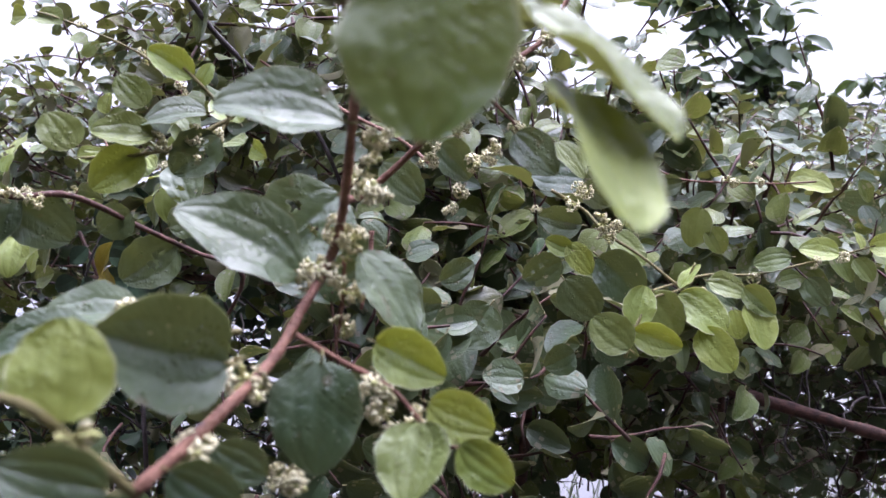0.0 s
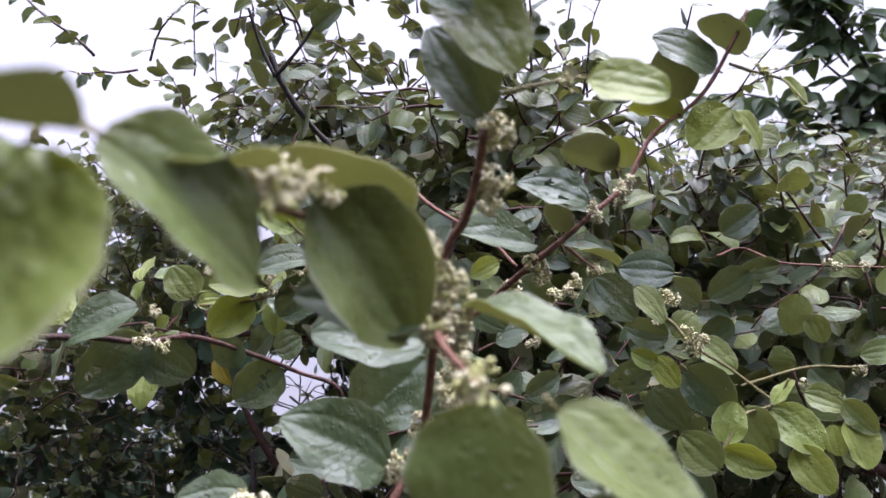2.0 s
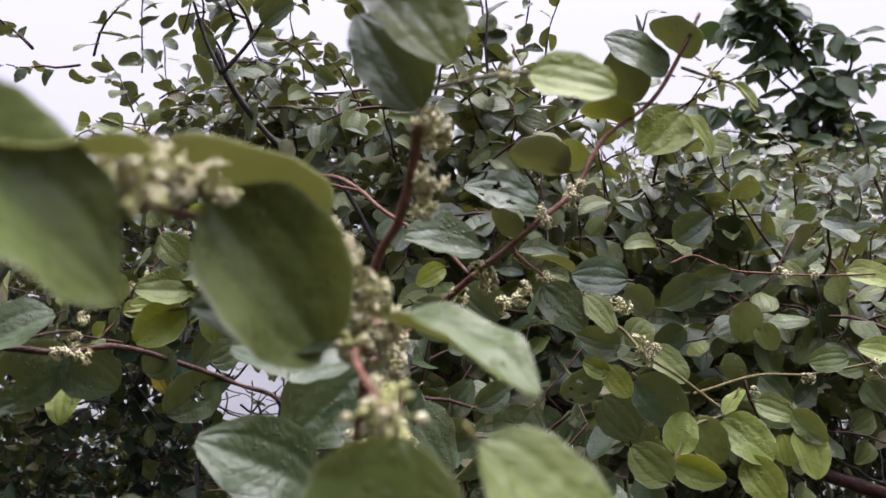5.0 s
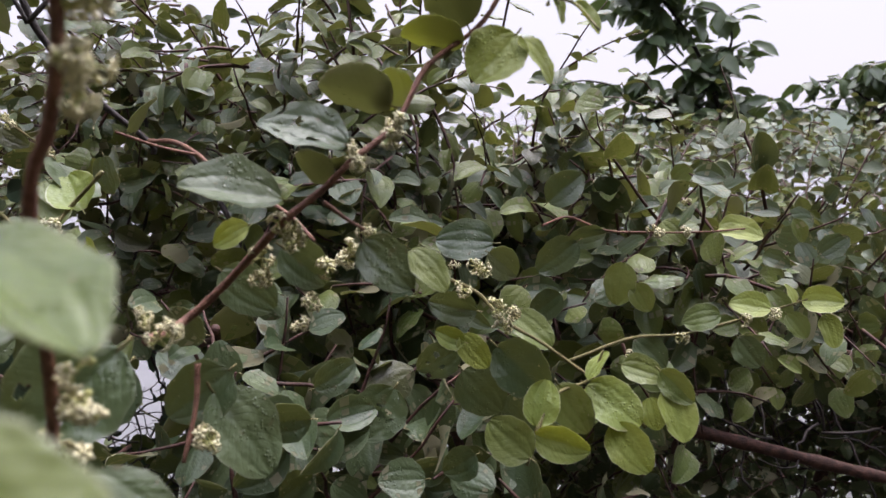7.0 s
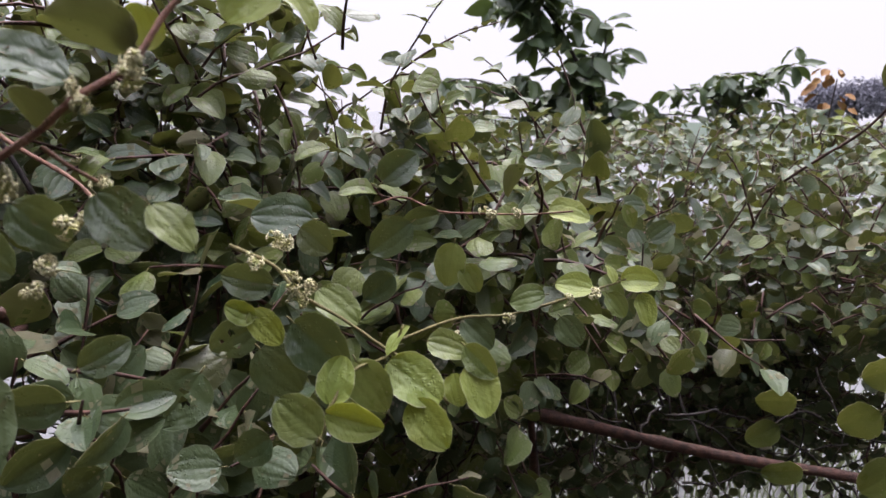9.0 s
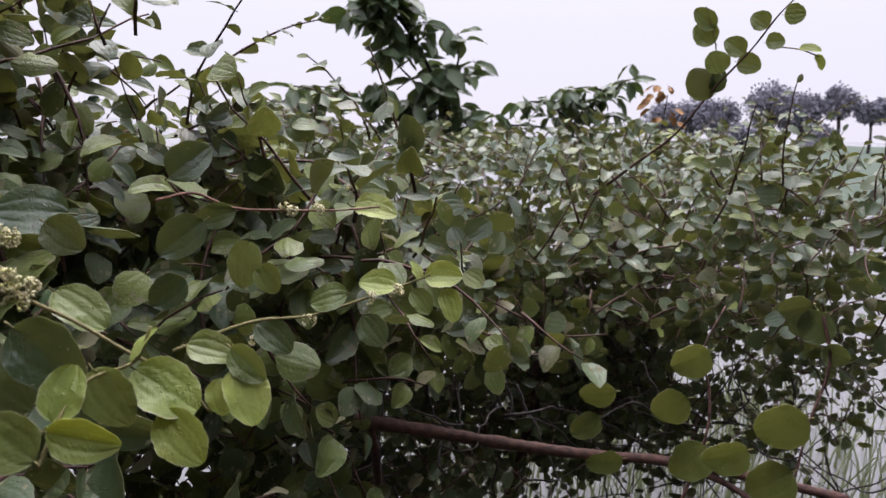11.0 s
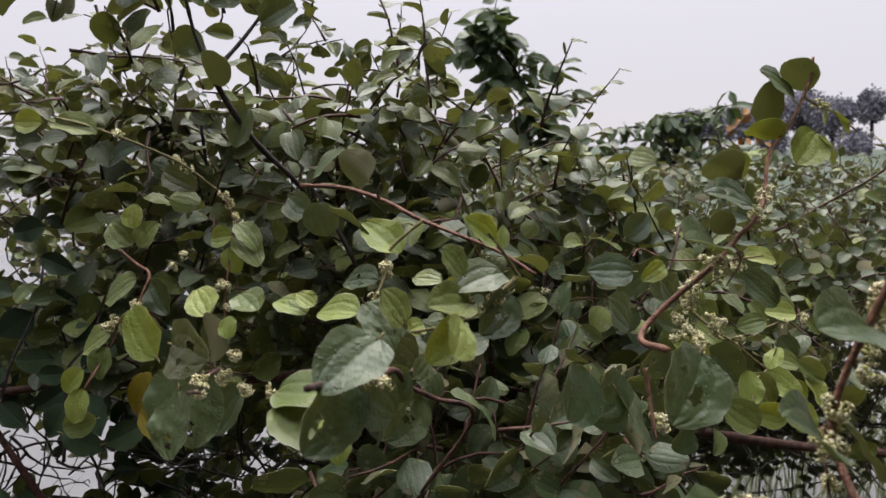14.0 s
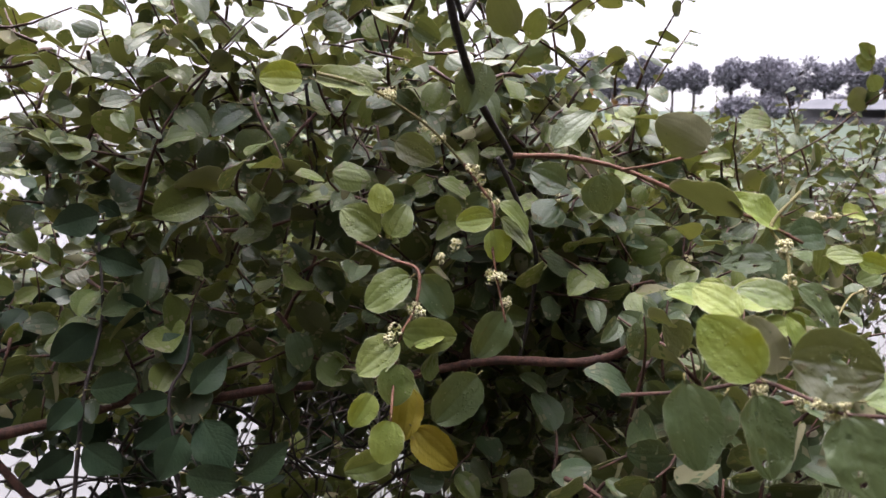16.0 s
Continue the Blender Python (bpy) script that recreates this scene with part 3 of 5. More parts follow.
leaf(twig, "mature", (0.204, 0.378, 1.674), (0.192, 0.373, 1.684), 3, 1.00)
twig = branch(near_bush, STALK, 0.0012, 0.0008, [(0.064, 0.538, 1.565), (0.054, 0.533, 1.579), (0.044, 0.528, 1.591)])
leaf(twig, "young", (0.048, 0.530, 1.586), (0.030, 0.519, 1.600), -10, 0.85)
leaf(twig, "young", (0.051, 0.532, 1.582), (0.056, 0.535, 1.594), 30, 0.83)
leaf(twig, "mature", (0.053, 0.532, 1.568), (0.026, 0.514, 1.569), 18, 1.00)
leaf(twig, "holed", (0.059, 0.533, 1.555), (0.040, 0.518, 1.536), -29, 1.02)
twig = branch(near_bush, STALK, 0.0012, 0.0008, [(0.064, 0.538, 1.565), (0.042, 0.523, 1.551), (0.025, 0.510, 1.546), (-0.003, 0.501, 1.544)])
leaf(twig, "middling", (0.032, 0.516, 1.555), (0.008, 0.499, 1.559), 11, 1.00)
leaf(twig, "young", (0.027, 0.512, 1.547), (0.009, 0.494, 1.530), -31, 0.99)
leaf(twig, "middling", (-0.005, 0.500, 1.549), (-0.013, 0.496, 1.568), 32, 1.26)
leaf(twig, "young", (-0.003, 0.501, 1.545), (0.008, 0.510, 1.547), 3, 1.00)
leaf(twig, "middling", (0.028, 0.516, 1.571), (0.019, 0.510, 1.587), 15, 1.12)
flowers(twig, (0.035, 0.518, 1.553), (0.048, 0.527, 1.556))
leaf(twig, "young", (0.002, 0.396, 1.566), (0.010, 0.407, 1.577), 42, 1.29)
twig = branch(near_bush, BROWN_BARK, 0.0018, 0.0014, [(-0.051, 0.437, 1.541), (-0.042, 0.461, 1.534), (-0.026, 0.482, 1.526), (-0.010, 0.503, 1.524), (0.001, 0.544, 1.500), (0.020, 0.564, 1.483), (0.047, 0.574, 1.466), (0.014, 0.581, 1.411)])
leaf(twig, "holed", (-0.029, 0.487, 1.526), (-0.052, 0.455, 1.504), -35, 0.91)
leaf(twig, "mature", (-0.030, 0.485, 1.523), (-0.009, 0.497, 1.501), -14, 1.14)
leaf(twig, "holed", (0.011, 0.559, 1.487), (-0.011, 0.537, 1.469), -25, 1.09)
leaf(twig, "mature", (-0.020, 0.473, 1.550), (-0.045, 0.444, 1.540), 9, 1.00)
leaf(twig, "mature", (0.001, 0.534, 1.511), (-0.012, 0.522, 1.502), -28, 1.35)
leaf(twig, "mature", (0.007, 0.560, 1.498), (0.021, 0.571, 1.504), 24, 1.35)
flowers(twig, (-0.024, 0.478, 1.528), (-0.016, 0.485, 1.524))
twig = branch(near_bush, STALK, 0.0012, 0.001, [(0.138, 0.404, 1.494), (0.118, 0.393, 1.496), (0.104, 0.372, 1.501)])
leaf(twig, "mature", (0.104, 0.372, 1.501), (0.083, 0.353, 1.504), 37, 1.00)
leaf(twig, "mature", (0.108, 0.390, 1.503), (0.086, 0.374, 1.507), 46, 1.00)
leaf(twig, "young", (0.099, 0.352, 1.500), (0.093, 0.342, 1.495), -23, 0.94)
flowers(twig, (0.108, 0.385, 1.505), (0.113, 0.387, 1.503), (0.120, 0.390, 1.499), (0.125, 0.393, 1.498))
twig = branch(near_bush, RED_BARK, 0.002, 0.001, [(0.141, 0.505, 1.528), (0.139, 0.534, 1.526), (0.156, 0.543, 1.541), (0.187, 0.539, 1.570), (0.204, 0.546, 1.584), (0.217, 0.548, 1.596), (0.232, 0.564, 1.610), (0.244, 0.580, 1.635), (0.268, 0.594, 1.655), (0.284, 0.601, 1.685), (0.290, 0.608, 1.700)])
leaf(twig, "mature", (0.187, 0.540, 1.580), (0.155, 0.516, 1.590), 16, 1.00)
leaf(twig, "holed", (0.214, 0.548, 1.602), (0.183, 0.538, 1.619), 14, 1.00)
leaf(twig, "mature", (0.226, 0.582, 1.618), (0.196, 0.572, 1.630), 100, 1.00)
leaf(twig, "young", (0.227, 0.587, 1.616), (0.225, 0.587, 1.635), -178, 1.28)
leaf(twig, "mature", (0.204, 0.555, 1.585), (0.192, 0.554, 1.600), 126, 1.00)
leaf(twig, "young", (0.283, 0.589, 1.648), (0.265, 0.579, 1.628), -12, 1.22)
leaf(twig, "young", (0.259, 0.589, 1.644), (0.231, 0.587, 1.651), 80, 1.00)
leaf(twig, "young", (0.284, 0.589, 1.646), (0.302, 0.587, 1.630), -30, 1.00)
leaf(twig, "mature", (0.260, 0.599, 1.654), (0.246, 0.596, 1.681), 156, 1.07)
leaf(twig, "mature", (0.275, 0.603, 1.670), (0.247, 0.590, 1.692), 7, 1.00)
leaf(twig, "mature", (0.289, 0.607, 1.678), (0.268, 0.604, 1.699), 96, 1.00)
leaf(twig, "young", (0.163, 0.557, 1.566), (0.148, 0.550, 1.559), -19, 0.90)
flowers(twig, (0.232, 0.564, 1.610), (0.230, 0.563, 1.605))
flowers(twig, (0.216, 0.548, 1.599), (0.219, 0.549, 1.594))
flowers(twig, (0.186, 0.538, 1.570), (0.191, 0.540, 1.567), (0.192, 0.540, 1.562))
flowers(twig, (0.174, 0.544, 1.554), (0.174, 0.542, 1.545))
flowers(twig, (0.148, 0.495, 1.541), (0.153, 0.495, 1.533), (0.156, 0.499, 1.535))
twig = branch(near_bush, RED_BARK, 0.001, 0.0005, [(0.203, 0.547, 1.578), (0.211, 0.552, 1.570), (0.217, 0.563, 1.562), (0.222, 0.582, 1.546)])
leaf(twig, "mature", (0.217, 0.557, 1.559), (0.239, 0.549, 1.540), 1, 0.93)
leaf(twig, "middling", (0.238, 0.558, 1.555), (0.256, 0.555, 1.540), -33, 1.00)
flowers(twig, (0.217, 0.563, 1.562))
flowers(twig, (0.191, 0.582, 1.541), (0.200, 0.586, 1.545), (0.201, 0.587, 1.550), (0.185, 0.575, 1.525), (0.180, 0.570, 1.515))
leaf(twig, "mature", (0.171, 0.576, 1.552), (0.191, 0.580, 1.533), -3, 1.06)
leaf(twig, "mature", (0.137, 0.579, 1.539), (0.161, 0.585, 1.518), -6, 0.96)
twig = branch(near_bush, STALK, 0.0009, 0.0006, [(0.282, 0.602, 1.672), (0.299, 0.607, 1.666), (0.310, 0.606, 1.662), (0.320, 0.595, 1.649)])
leaf(twig, "young", (0.309, 0.606, 1.663), (0.321, 0.605, 1.649), -33, 1.00)
leaf(twig, "young", (0.300, 0.607, 1.668), (0.306, 0.607, 1.655), -43, 1.00)
buds(twig, (0.298, 0.607, 1.667), (0.302, 0.606, 1.668))
twig = branch(near_bush, RED_BARK, 0.0014, 0.001, [(0.144, 0.536, 1.507), (0.145, 0.529, 1.489), (0.144, 0.517, 1.469)])
flowers(twig, (0.149, 0.526, 1.478), (0.152, 0.526, 1.475))
leaf(twig, "mature", (0.143, 0.566, 1.492), (0.122, 0.545, 1.475), -18, 1.14)
leaf(twig, "mature", (0.138, 0.559, 1.483), (0.169, 0.556, 1.446), -55, 1.00)
leaf(twig, "mature", (0.109, 0.537, 1.505), (0.092, 0.514, 1.486), -25, 1.35)
leaf(twig, "mature", (0.168, 0.606, 1.448), (0.139, 0.593, 1.449), -4, 0.94)
leaf(twig, "mature", (0.162, 0.631, 1.456), (0.185, 0.644, 1.466), 11, 0.95)
twig = branch(near_bush, STALK, 0.0012, 0.0008, [(0.287, 0.637, 1.410), (0.295, 0.649, 1.433), (0.305, 0.661, 1.446), (0.324, 0.673, 1.451), (0.332, 0.675, 1.469)])
leaf(twig, "young", (0.292, 0.648, 1.430), (0.299, 0.659, 1.455), -8, 0.98)
leaf(twig, "middling", (0.289, 0.630, 1.419), (0.265, 0.638, 1.437), 6, 1.11)
leaf(twig, "young", (0.291, 0.641, 1.428), (0.323, 0.637, 1.420), -1, 0.84)
leaf(twig, "middling", (0.305, 0.667, 1.449), (0.322, 0.655, 1.423), -5, 0.98)
leaf(twig, "young", (0.323, 0.669, 1.452), (0.332, 0.675, 1.470), -70, 1.00)
leaf(twig, "mature", (0.254, 0.663, 1.401), (0.235, 0.654, 1.392), 0, 1.29)
twig = branch(near_bush, STALK, 0.0013, 0.0009, [(0.232, 0.672, 1.516), (0.254, 0.683, 1.502), (0.271, 0.675, 1.487), (0.295, 0.677, 1.472), (0.320, 0.680, 1.453), (0.342, 0.683, 1.438), (0.360, 0.682, 1.416)])
leaf(twig, "young", (0.323, 0.677, 1.445), (0.355, 0.665, 1.426), -35, 1.00)
leaf(twig, "young", (0.338, 0.666, 1.425), (0.358, 0.652, 1.401), -2, 0.94)
leaf(twig, "young", (0.363, 0.690, 1.433), (0.367, 0.681, 1.415), -4, 1.02)
leaf(twig, "young", (0.372, 0.691, 1.438), (0.385, 0.676, 1.411), -32, 1.00)
leaf(twig, "mature", (0.267, 0.674, 1.470), (0.299, 0.665, 1.444), -1, 1.02)
leaf(twig, "young", (0.248, 0.663, 1.476), (0.230, 0.662, 1.482), -5, 0.98)
leaf(twig, "young", (0.246, 0.664, 1.480), (0.262, 0.659, 1.461), -5, 0.86)
leaf(twig, "mature", (0.254, 0.680, 1.491), (0.224, 0.676, 1.496), -10, 0.92)
leaf(twig, "mature", (0.244, 0.684, 1.449), (0.268, 0.676, 1.424), -7, 1.11)
leaf(twig, "holed", (0.241, 0.689, 1.462), (0.215, 0.679, 1.449), -8, 0.97)
leaf(twig, "holed", (0.181, 0.752, 1.405), (0.159, 0.730, 1.372), -6, 1.14)
leaf(twig, "middling", (0.346, 0.699, 1.451), (0.372, 0.694, 1.447), -36, 1.00)
leaf(twig, "middling", (0.370, 0.696, 1.449), (0.389, 0.685, 1.433), 5, 0.83)
leaf(twig, "middling", (0.275, 0.710, 1.480), (0.302, 0.704, 1.461), -41, 1.00)
flowers(twig, (0.251, 0.706, 1.514), (0.257, 0.706, 1.511))
flowers(twig, (0.268, 0.672, 1.495), (0.271, 0.669, 1.485), (0.278, 0.672, 1.492), (0.246, 0.672, 1.507), (0.266, 0.673, 1.500))
leaf(twig, "mature", (0.255, 0.758, 1.512), (0.276, 0.756, 1.496), 7, 1.21)
leaf(twig, "mature", (0.255, 0.799, 1.512), (0.210, 0.794, 1.519), 12, 1.00)
twig = branch(near_bush, STALK, 0.0014, 0.0008, [(0.315, 0.813, 1.409), (0.368, 0.836, 1.423), (0.414, 0.851, 1.423), (0.463, 0.855, 1.437), (0.503, 0.858, 1.450), (0.513, 0.856, 1.455)])
leaf(twig, "young", (0.485, 0.857, 1.445), (0.454, 0.866, 1.449), 34, 1.00)
leaf(twig, "young", (0.509, 0.857, 1.453), (0.538, 0.847, 1.456), -28, 1.00)
leaf(twig, "young", (0.524, 0.849, 1.444), (0.532, 0.838, 1.419), -25, 1.00)
leaf(twig, "middling", (0.443, 0.851, 1.441), (0.413, 0.855, 1.435), 33, 1.00)
leaf(twig, "mature", (0.456, 0.842, 1.424), (0.471, 0.830, 1.403), 10, 1.08)
leaf(twig, "middling", (0.498, 0.857, 1.441), (0.512, 0.847, 1.424), -15, 1.00)
leaf(twig, "mature", (0.373, 0.845, 1.420), (0.399, 0.834, 1.400), -22, 1.00)
leaf(twig, "young", (0.503, 0.858, 1.450), (0.499, 0.864, 1.466), 44, 1.00)
flowers(twig, (0.413, 0.850, 1.420), (0.462, 0.845, 1.438), (0.484, 0.841, 1.445), (0.370, 0.850, 1.403))
twig = branch(near_bush, RED_BARK, 0.0012, 0.0008, [(0.293, 0.883, 1.512), (0.317, 0.914, 1.515), (0.351, 0.910, 1.503), (0.393, 0.906, 1.502), (0.437, 0.909, 1.502), (0.475, 0.911, 1.505)])
leaf(twig, "mature", (0.351, 0.910, 1.500), (0.317, 0.910, 1.492), -15, 0.83)
leaf(twig, "middling", (0.365, 0.874, 1.480), (0.357, 0.865, 1.444), 13, 0.93)
leaf(twig, "middling", (0.374, 0.869, 1.462), (0.387, 0.861, 1.440), 5, 1.04)
leaf(twig, "young", (0.453, 0.916, 1.505), (0.490, 0.906, 1.503), -28, 1.00)
leaf(twig, "mature", (0.298, 0.916, 1.529), (0.329, 0.919, 1.556), 14, 1.01)
leaf(twig, "mature", (0.325, 0.909, 1.492), (0.288, 0.903, 1.465), -10, 0.91)
leaf(twig, "mature", (0.310, 0.898, 1.444), (0.283, 0.892, 1.423), -6, 1.02)
flowers(twig, (0.393, 0.906, 1.504), (0.422, 0.902, 1.504), (0.398, 0.905, 1.502))
twig = branch(near_bush, DARK_BARK, 0.0034, 0.0026, [(-0.156, 0.825, 1.724), (-0.144, 0.830, 1.688), (-0.116, 0.845, 1.640), (-0.074, 0.864, 1.594), (-0.072, 0.867, 1.582)])
twig = branch(near_bush, DARK_BARK, 0.0026, 0.0022, [(-0.064, 0.906, 1.589), (-0.041, 0.909, 1.550), (-0.015, 0.911, 1.494), (-0.006, 0.927, 1.438), (-0.015, 0.937, 1.364)])
twig = branch(near_bush, DARK_BARK, 0.0022, 0.0014, [(-0.146, 0.818, 1.698), (-0.159, 0.814, 1.731), (-0.165, 0.807, 1.767)])
twig = branch(near_bush, DARK_BARK, 0.0022, 0.0012, [(-0.146, 0.818, 1.698), (-0.120, 0.831, 1.730), (-0.094, 0.839, 1.767), (-0.084, 0.846, 1.789)])
leaf(twig, "mature", (-0.118, 0.837, 1.669), (-0.134, 0.835, 1.633), 14, 1.00)
leaf(twig, "mature", (-0.156, 0.825, 1.733), (-0.178, 0.823, 1.717), -33, 1.35)
leaf(twig, "mature", (-0.104, 0.831, 1.745), (-0.074, 0.829, 1.766), 33, 0.93)
twig = branch(near_bush, RED_BARK, 0.0024, 0.0014, [(-0.074, 0.864, 1.594), (-0.035, 0.840, 1.594), (0.003, 0.810, 1.585), (0.041, 0.782, 1.567), (0.102, 0.751, 1.544), (0.132, 0.729, 1.526)])
leaf(twig, "mature", (-0.054, 0.767, 1.586), (-0.050, 0.760, 1.557), 28, 1.35)
leaf(twig, "mature", (-0.063, 0.797, 1.574), (-0.085, 0.814, 1.587), -32, 1.11)
leaf(twig, "mature", (-0.059, 0.822, 1.604), (-0.037, 0.808, 1.636), -41, 1.00)
twig = branch(near_bush, RED_BARK, 0.0014, 0.001, [(0.003, 0.810, 1.584), (-0.002, 0.764, 1.593), (-0.003, 0.712, 1.606)])
leaf(twig, "mature", (-0.013, 0.703, 1.610), (-0.030, 0.733, 1.628), 122, 1.02)
leaf(twig, "mature", (-0.009, 0.672, 1.565), (-0.036, 0.704, 1.592), 66, 1.00)
twig = branch(near_bush, DARK_BARK, 0.002, 0.0016, [(-0.204, 1.066, 1.656), (-0.197, 1.061, 1.568), (-0.204, 1.052, 1.497), (-0.224, 1.043, 1.439)])
twig = branch(near_bush, RED_BARK, 0.0013, 0.0009, [(-0.232, 0.812, 1.539), (-0.213, 0.794, 1.529), (-0.199, 0.776, 1.523), (-0.207, 0.762, 1.501), (-0.220, 0.754, 1.487), (-0.226, 0.750, 1.469), (-0.240, 0.723, 1.441)])
leaf(twig, "middling", (-0.220, 0.800, 1.546), (-0.242, 0.811, 1.566), -20, 1.10)
leaf(twig, "young", (-0.217, 0.801, 1.561), (-0.217, 0.805, 1.582), -7, 1.14)
leaf(twig, "middling", (-0.212, 0.797, 1.545), (-0.199, 0.796, 1.567), -12, 1.15)
leaf(twig, "middling", (-0.208, 0.769, 1.521), (-0.240, 0.776, 1.505), 29, 1.00)
leaf(twig, "mature", (-0.197, 0.774, 1.519), (-0.182, 0.759, 1.492), 17, 0.84)
leaf(twig, "middling", (-0.219, 0.754, 1.487), (-0.187, 0.738, 1.483), 12, 0.85)
leaf(twig, "young", (-0.213, 0.748, 1.479), (-0.195, 0.744, 1.488), -55, 1.00)
leaf(twig, "middling", (-0.223, 0.753, 1.482), (-0.252, 0.756, 1.464), 43, 1.00)
leaf(twig, "middling", (-0.227, 0.742, 1.470), (-0.234, 0.733, 1.446), 28, 1.20)
leaf(twig, "young", (-0.246, 0.740, 1.453), (-0.261, 0.736, 1.435), 16, 0.96)
leaf(twig, "young", (-0.240, 0.723, 1.441), (-0.250, 0.714, 1.418), 26, 1.03)
leaf(twig, "yellow", (-0.204, 0.777, 1.435), (-0.216, 0.764, 1.402), 28, 0.83)
leaf(twig, "yellow", (-0.206, 0.765, 1.409), (-0.186, 0.741, 1.385), 9, 0.86)
leaf(twig, "middling", (-0.236, 0.733, 1.412), (-0.266, 0.737, 1.402), 7, 0.88)
flowers(twig, (-0.207, 0.762, 1.501), (-0.205, 0.760, 1.497))
flowers(twig, (-0.224, 0.756, 1.489), (-0.228, 0.756, 1.484))
flowers(twig, (-0.180, 0.780, 1.529), (-0.170, 0.777, 1.539))
twig = branch(near_bush, RED_BARK, 0.0012, 0.0008, [(-0.145, 0.815, 1.593), (-0.134, 0.808, 1.576), (-0.128, 0.796, 1.560), (-0.133, 0.789, 1.535), (-0.136, 0.770, 1.501), (-0.135, 0.762, 1.481)])
leaf(twig, "young", (-0.131, 0.792, 1.554), (-0.156, 0.805, 1.551), -19, 0.90)
leaf(twig, "young", (-0.132, 0.790, 1.545), (-0.127, 0.782, 1.522), 20, 1.14)
leaf(twig, "middling", (-0.126, 0.791, 1.565), (-0.106, 0.776, 1.548), -20, 1.00)
leaf(twig, "middling", (-0.126, 0.789, 1.554), (-0.105, 0.772, 1.534), -25, 1.00)
leaf(twig, "mature", (-0.134, 0.764, 1.487), (-0.157, 0.765, 1.456), 20, 0.89)
leaf(twig, "mature", (-0.147, 0.782, 1.433), (-0.182, 0.783, 1.401), 16, 0.91)
flowers(twig, (-0.139, 0.812, 1.589), (-0.134, 0.808, 1.581), (-0.130, 0.804, 1.570), (-0.126, 0.801, 1.563))
flowers(twig, (-0.135, 0.773, 1.511), (-0.133, 0.766, 1.495), (-0.140, 0.776, 1.513))
flowers(twig, (-0.179, 0.813, 1.621), (-0.170, 0.808, 1.613))
twig = branch(near_bush, STALK, 0.0012, 0.0009, [(-0.266, 0.780, 1.656), (-0.230, 0.777, 1.646), (-0.179, 0.803, 1.621), (-0.145, 0.815, 1.593)])
leaf(twig, "young", (-0.276, 0.778, 1.652), (-0.301, 0.783, 1.653), -30, 1.04)
leaf(twig, "middling", (-0.267, 0.780, 1.652), (-0.232, 0.770, 1.645), -11, 1.00)
leaf(twig, "mature", (-0.128, 0.774, 1.685), (-0.143, 0.779, 1.712), 130, 0.95)
leaf(twig, "mature", (-0.195, 0.829, 1.610), (-0.168, 0.816, 1.596), 29, 0.94)
flowers(twig, (-0.221, 0.782, 1.644), (-0.217, 0.780, 1.642))
twig = branch(near_bush, BROWN_BARK, 0.0011, 0.0009, [(-0.131, 0.636, 1.475), (-0.123, 0.590, 1.495), (-0.108, 0.566, 1.507), (-0.111, 0.539, 1.511), (-0.109, 0.525, 1.509), (-0.111, 0.503, 1.517), (-0.108, 0.488, 1.522)])
leaf(twig, "young", (-0.136, 0.543, 1.523), (-0.154, 0.560, 1.547), -33, 0.93)
leaf(twig, "young", (-0.114, 0.575, 1.538), (-0.125, 0.593, 1.552), -7, 1.00)
leaf(twig, "middling", (-0.085, 0.569, 1.541), (-0.099, 0.590, 1.549), 6, 1.00)
leaf(twig, "mature", (-0.108, 0.556, 1.515), (-0.111, 0.572, 1.539), 131, 0.91)
leaf(twig, "young", (-0.100, 0.553, 1.529), (-0.100, 0.559, 1.541), -4, 1.00)
leaf(twig, "holed", (-0.126, 0.536, 1.532), (-0.107, 0.508, 1.534), 23, 1.16)
leaf(twig, "holed", (-0.116, 0.559, 1.504), (-0.120, 0.540, 1.471), 4, 1.00)
leaf(twig, "mature", (-0.137, 0.583, 1.504), (-0.142, 0.564, 1.468), 26, 0.88)
leaf(twig, "holed", (-0.119, 0.513, 1.514), (-0.122, 0.494, 1.487), 37, 1.05)
leaf(twig, "middling", (-0.072, 0.535, 1.503), (-0.042, 0.512, 1.511), -50, 1.00)
leaf(twig, "middling", (-0.070, 0.524, 1.500), (-0.045, 0.495, 1.492), -30, 1.00)
leaf(twig, "young", (-0.044, 0.499, 1.501), (-0.037, 0.482, 1.487), -30, 1.00)
leaf(twig, "mature", (-0.099, 0.592, 1.487), (-0.122, 0.588, 1.458), 23, 0.88)
flowers(twig, (-0.099, 0.567, 1.514), (-0.111, 0.581, 1.513), (-0.105, 0.567, 1.502))
flowers(twig, (-0.111, 0.529, 1.513), (-0.110, 0.524, 1.509))
flowers(twig, (-0.091, 0.553, 1.499), (-0.076, 0.544, 1.500))
twig = branch(near_bush, STALK, 0.0013, 0.0008, [(0.024, 0.655, 1.583), (0.000, 0.655, 1.562), (-0.004, 0.639, 1.549), (-0.013, 0.627, 1.532), (-0.024, 0.620, 1.518), (-0.029, 0.614, 1.505)])
leaf(twig, "young", (0.007, 0.655, 1.559), (-0.018, 0.675, 1.580), 10, 1.00)
leaf(twig, "holed", (-0.010, 0.643, 1.542), (-0.035, 0.659, 1.543), 13, 1.00)
leaf(twig, "young", (-0.060, 0.639, 1.520), (-0.082, 0.654, 1.531), 28, 1.00)
leaf(twig, "young", (-0.054, 0.637, 1.526), (-0.066, 0.646, 1.534), 4, 1.00)
leaf(twig, "young", (-0.025, 0.618, 1.525), (-0.053, 0.637, 1.528), 23, 1.00)
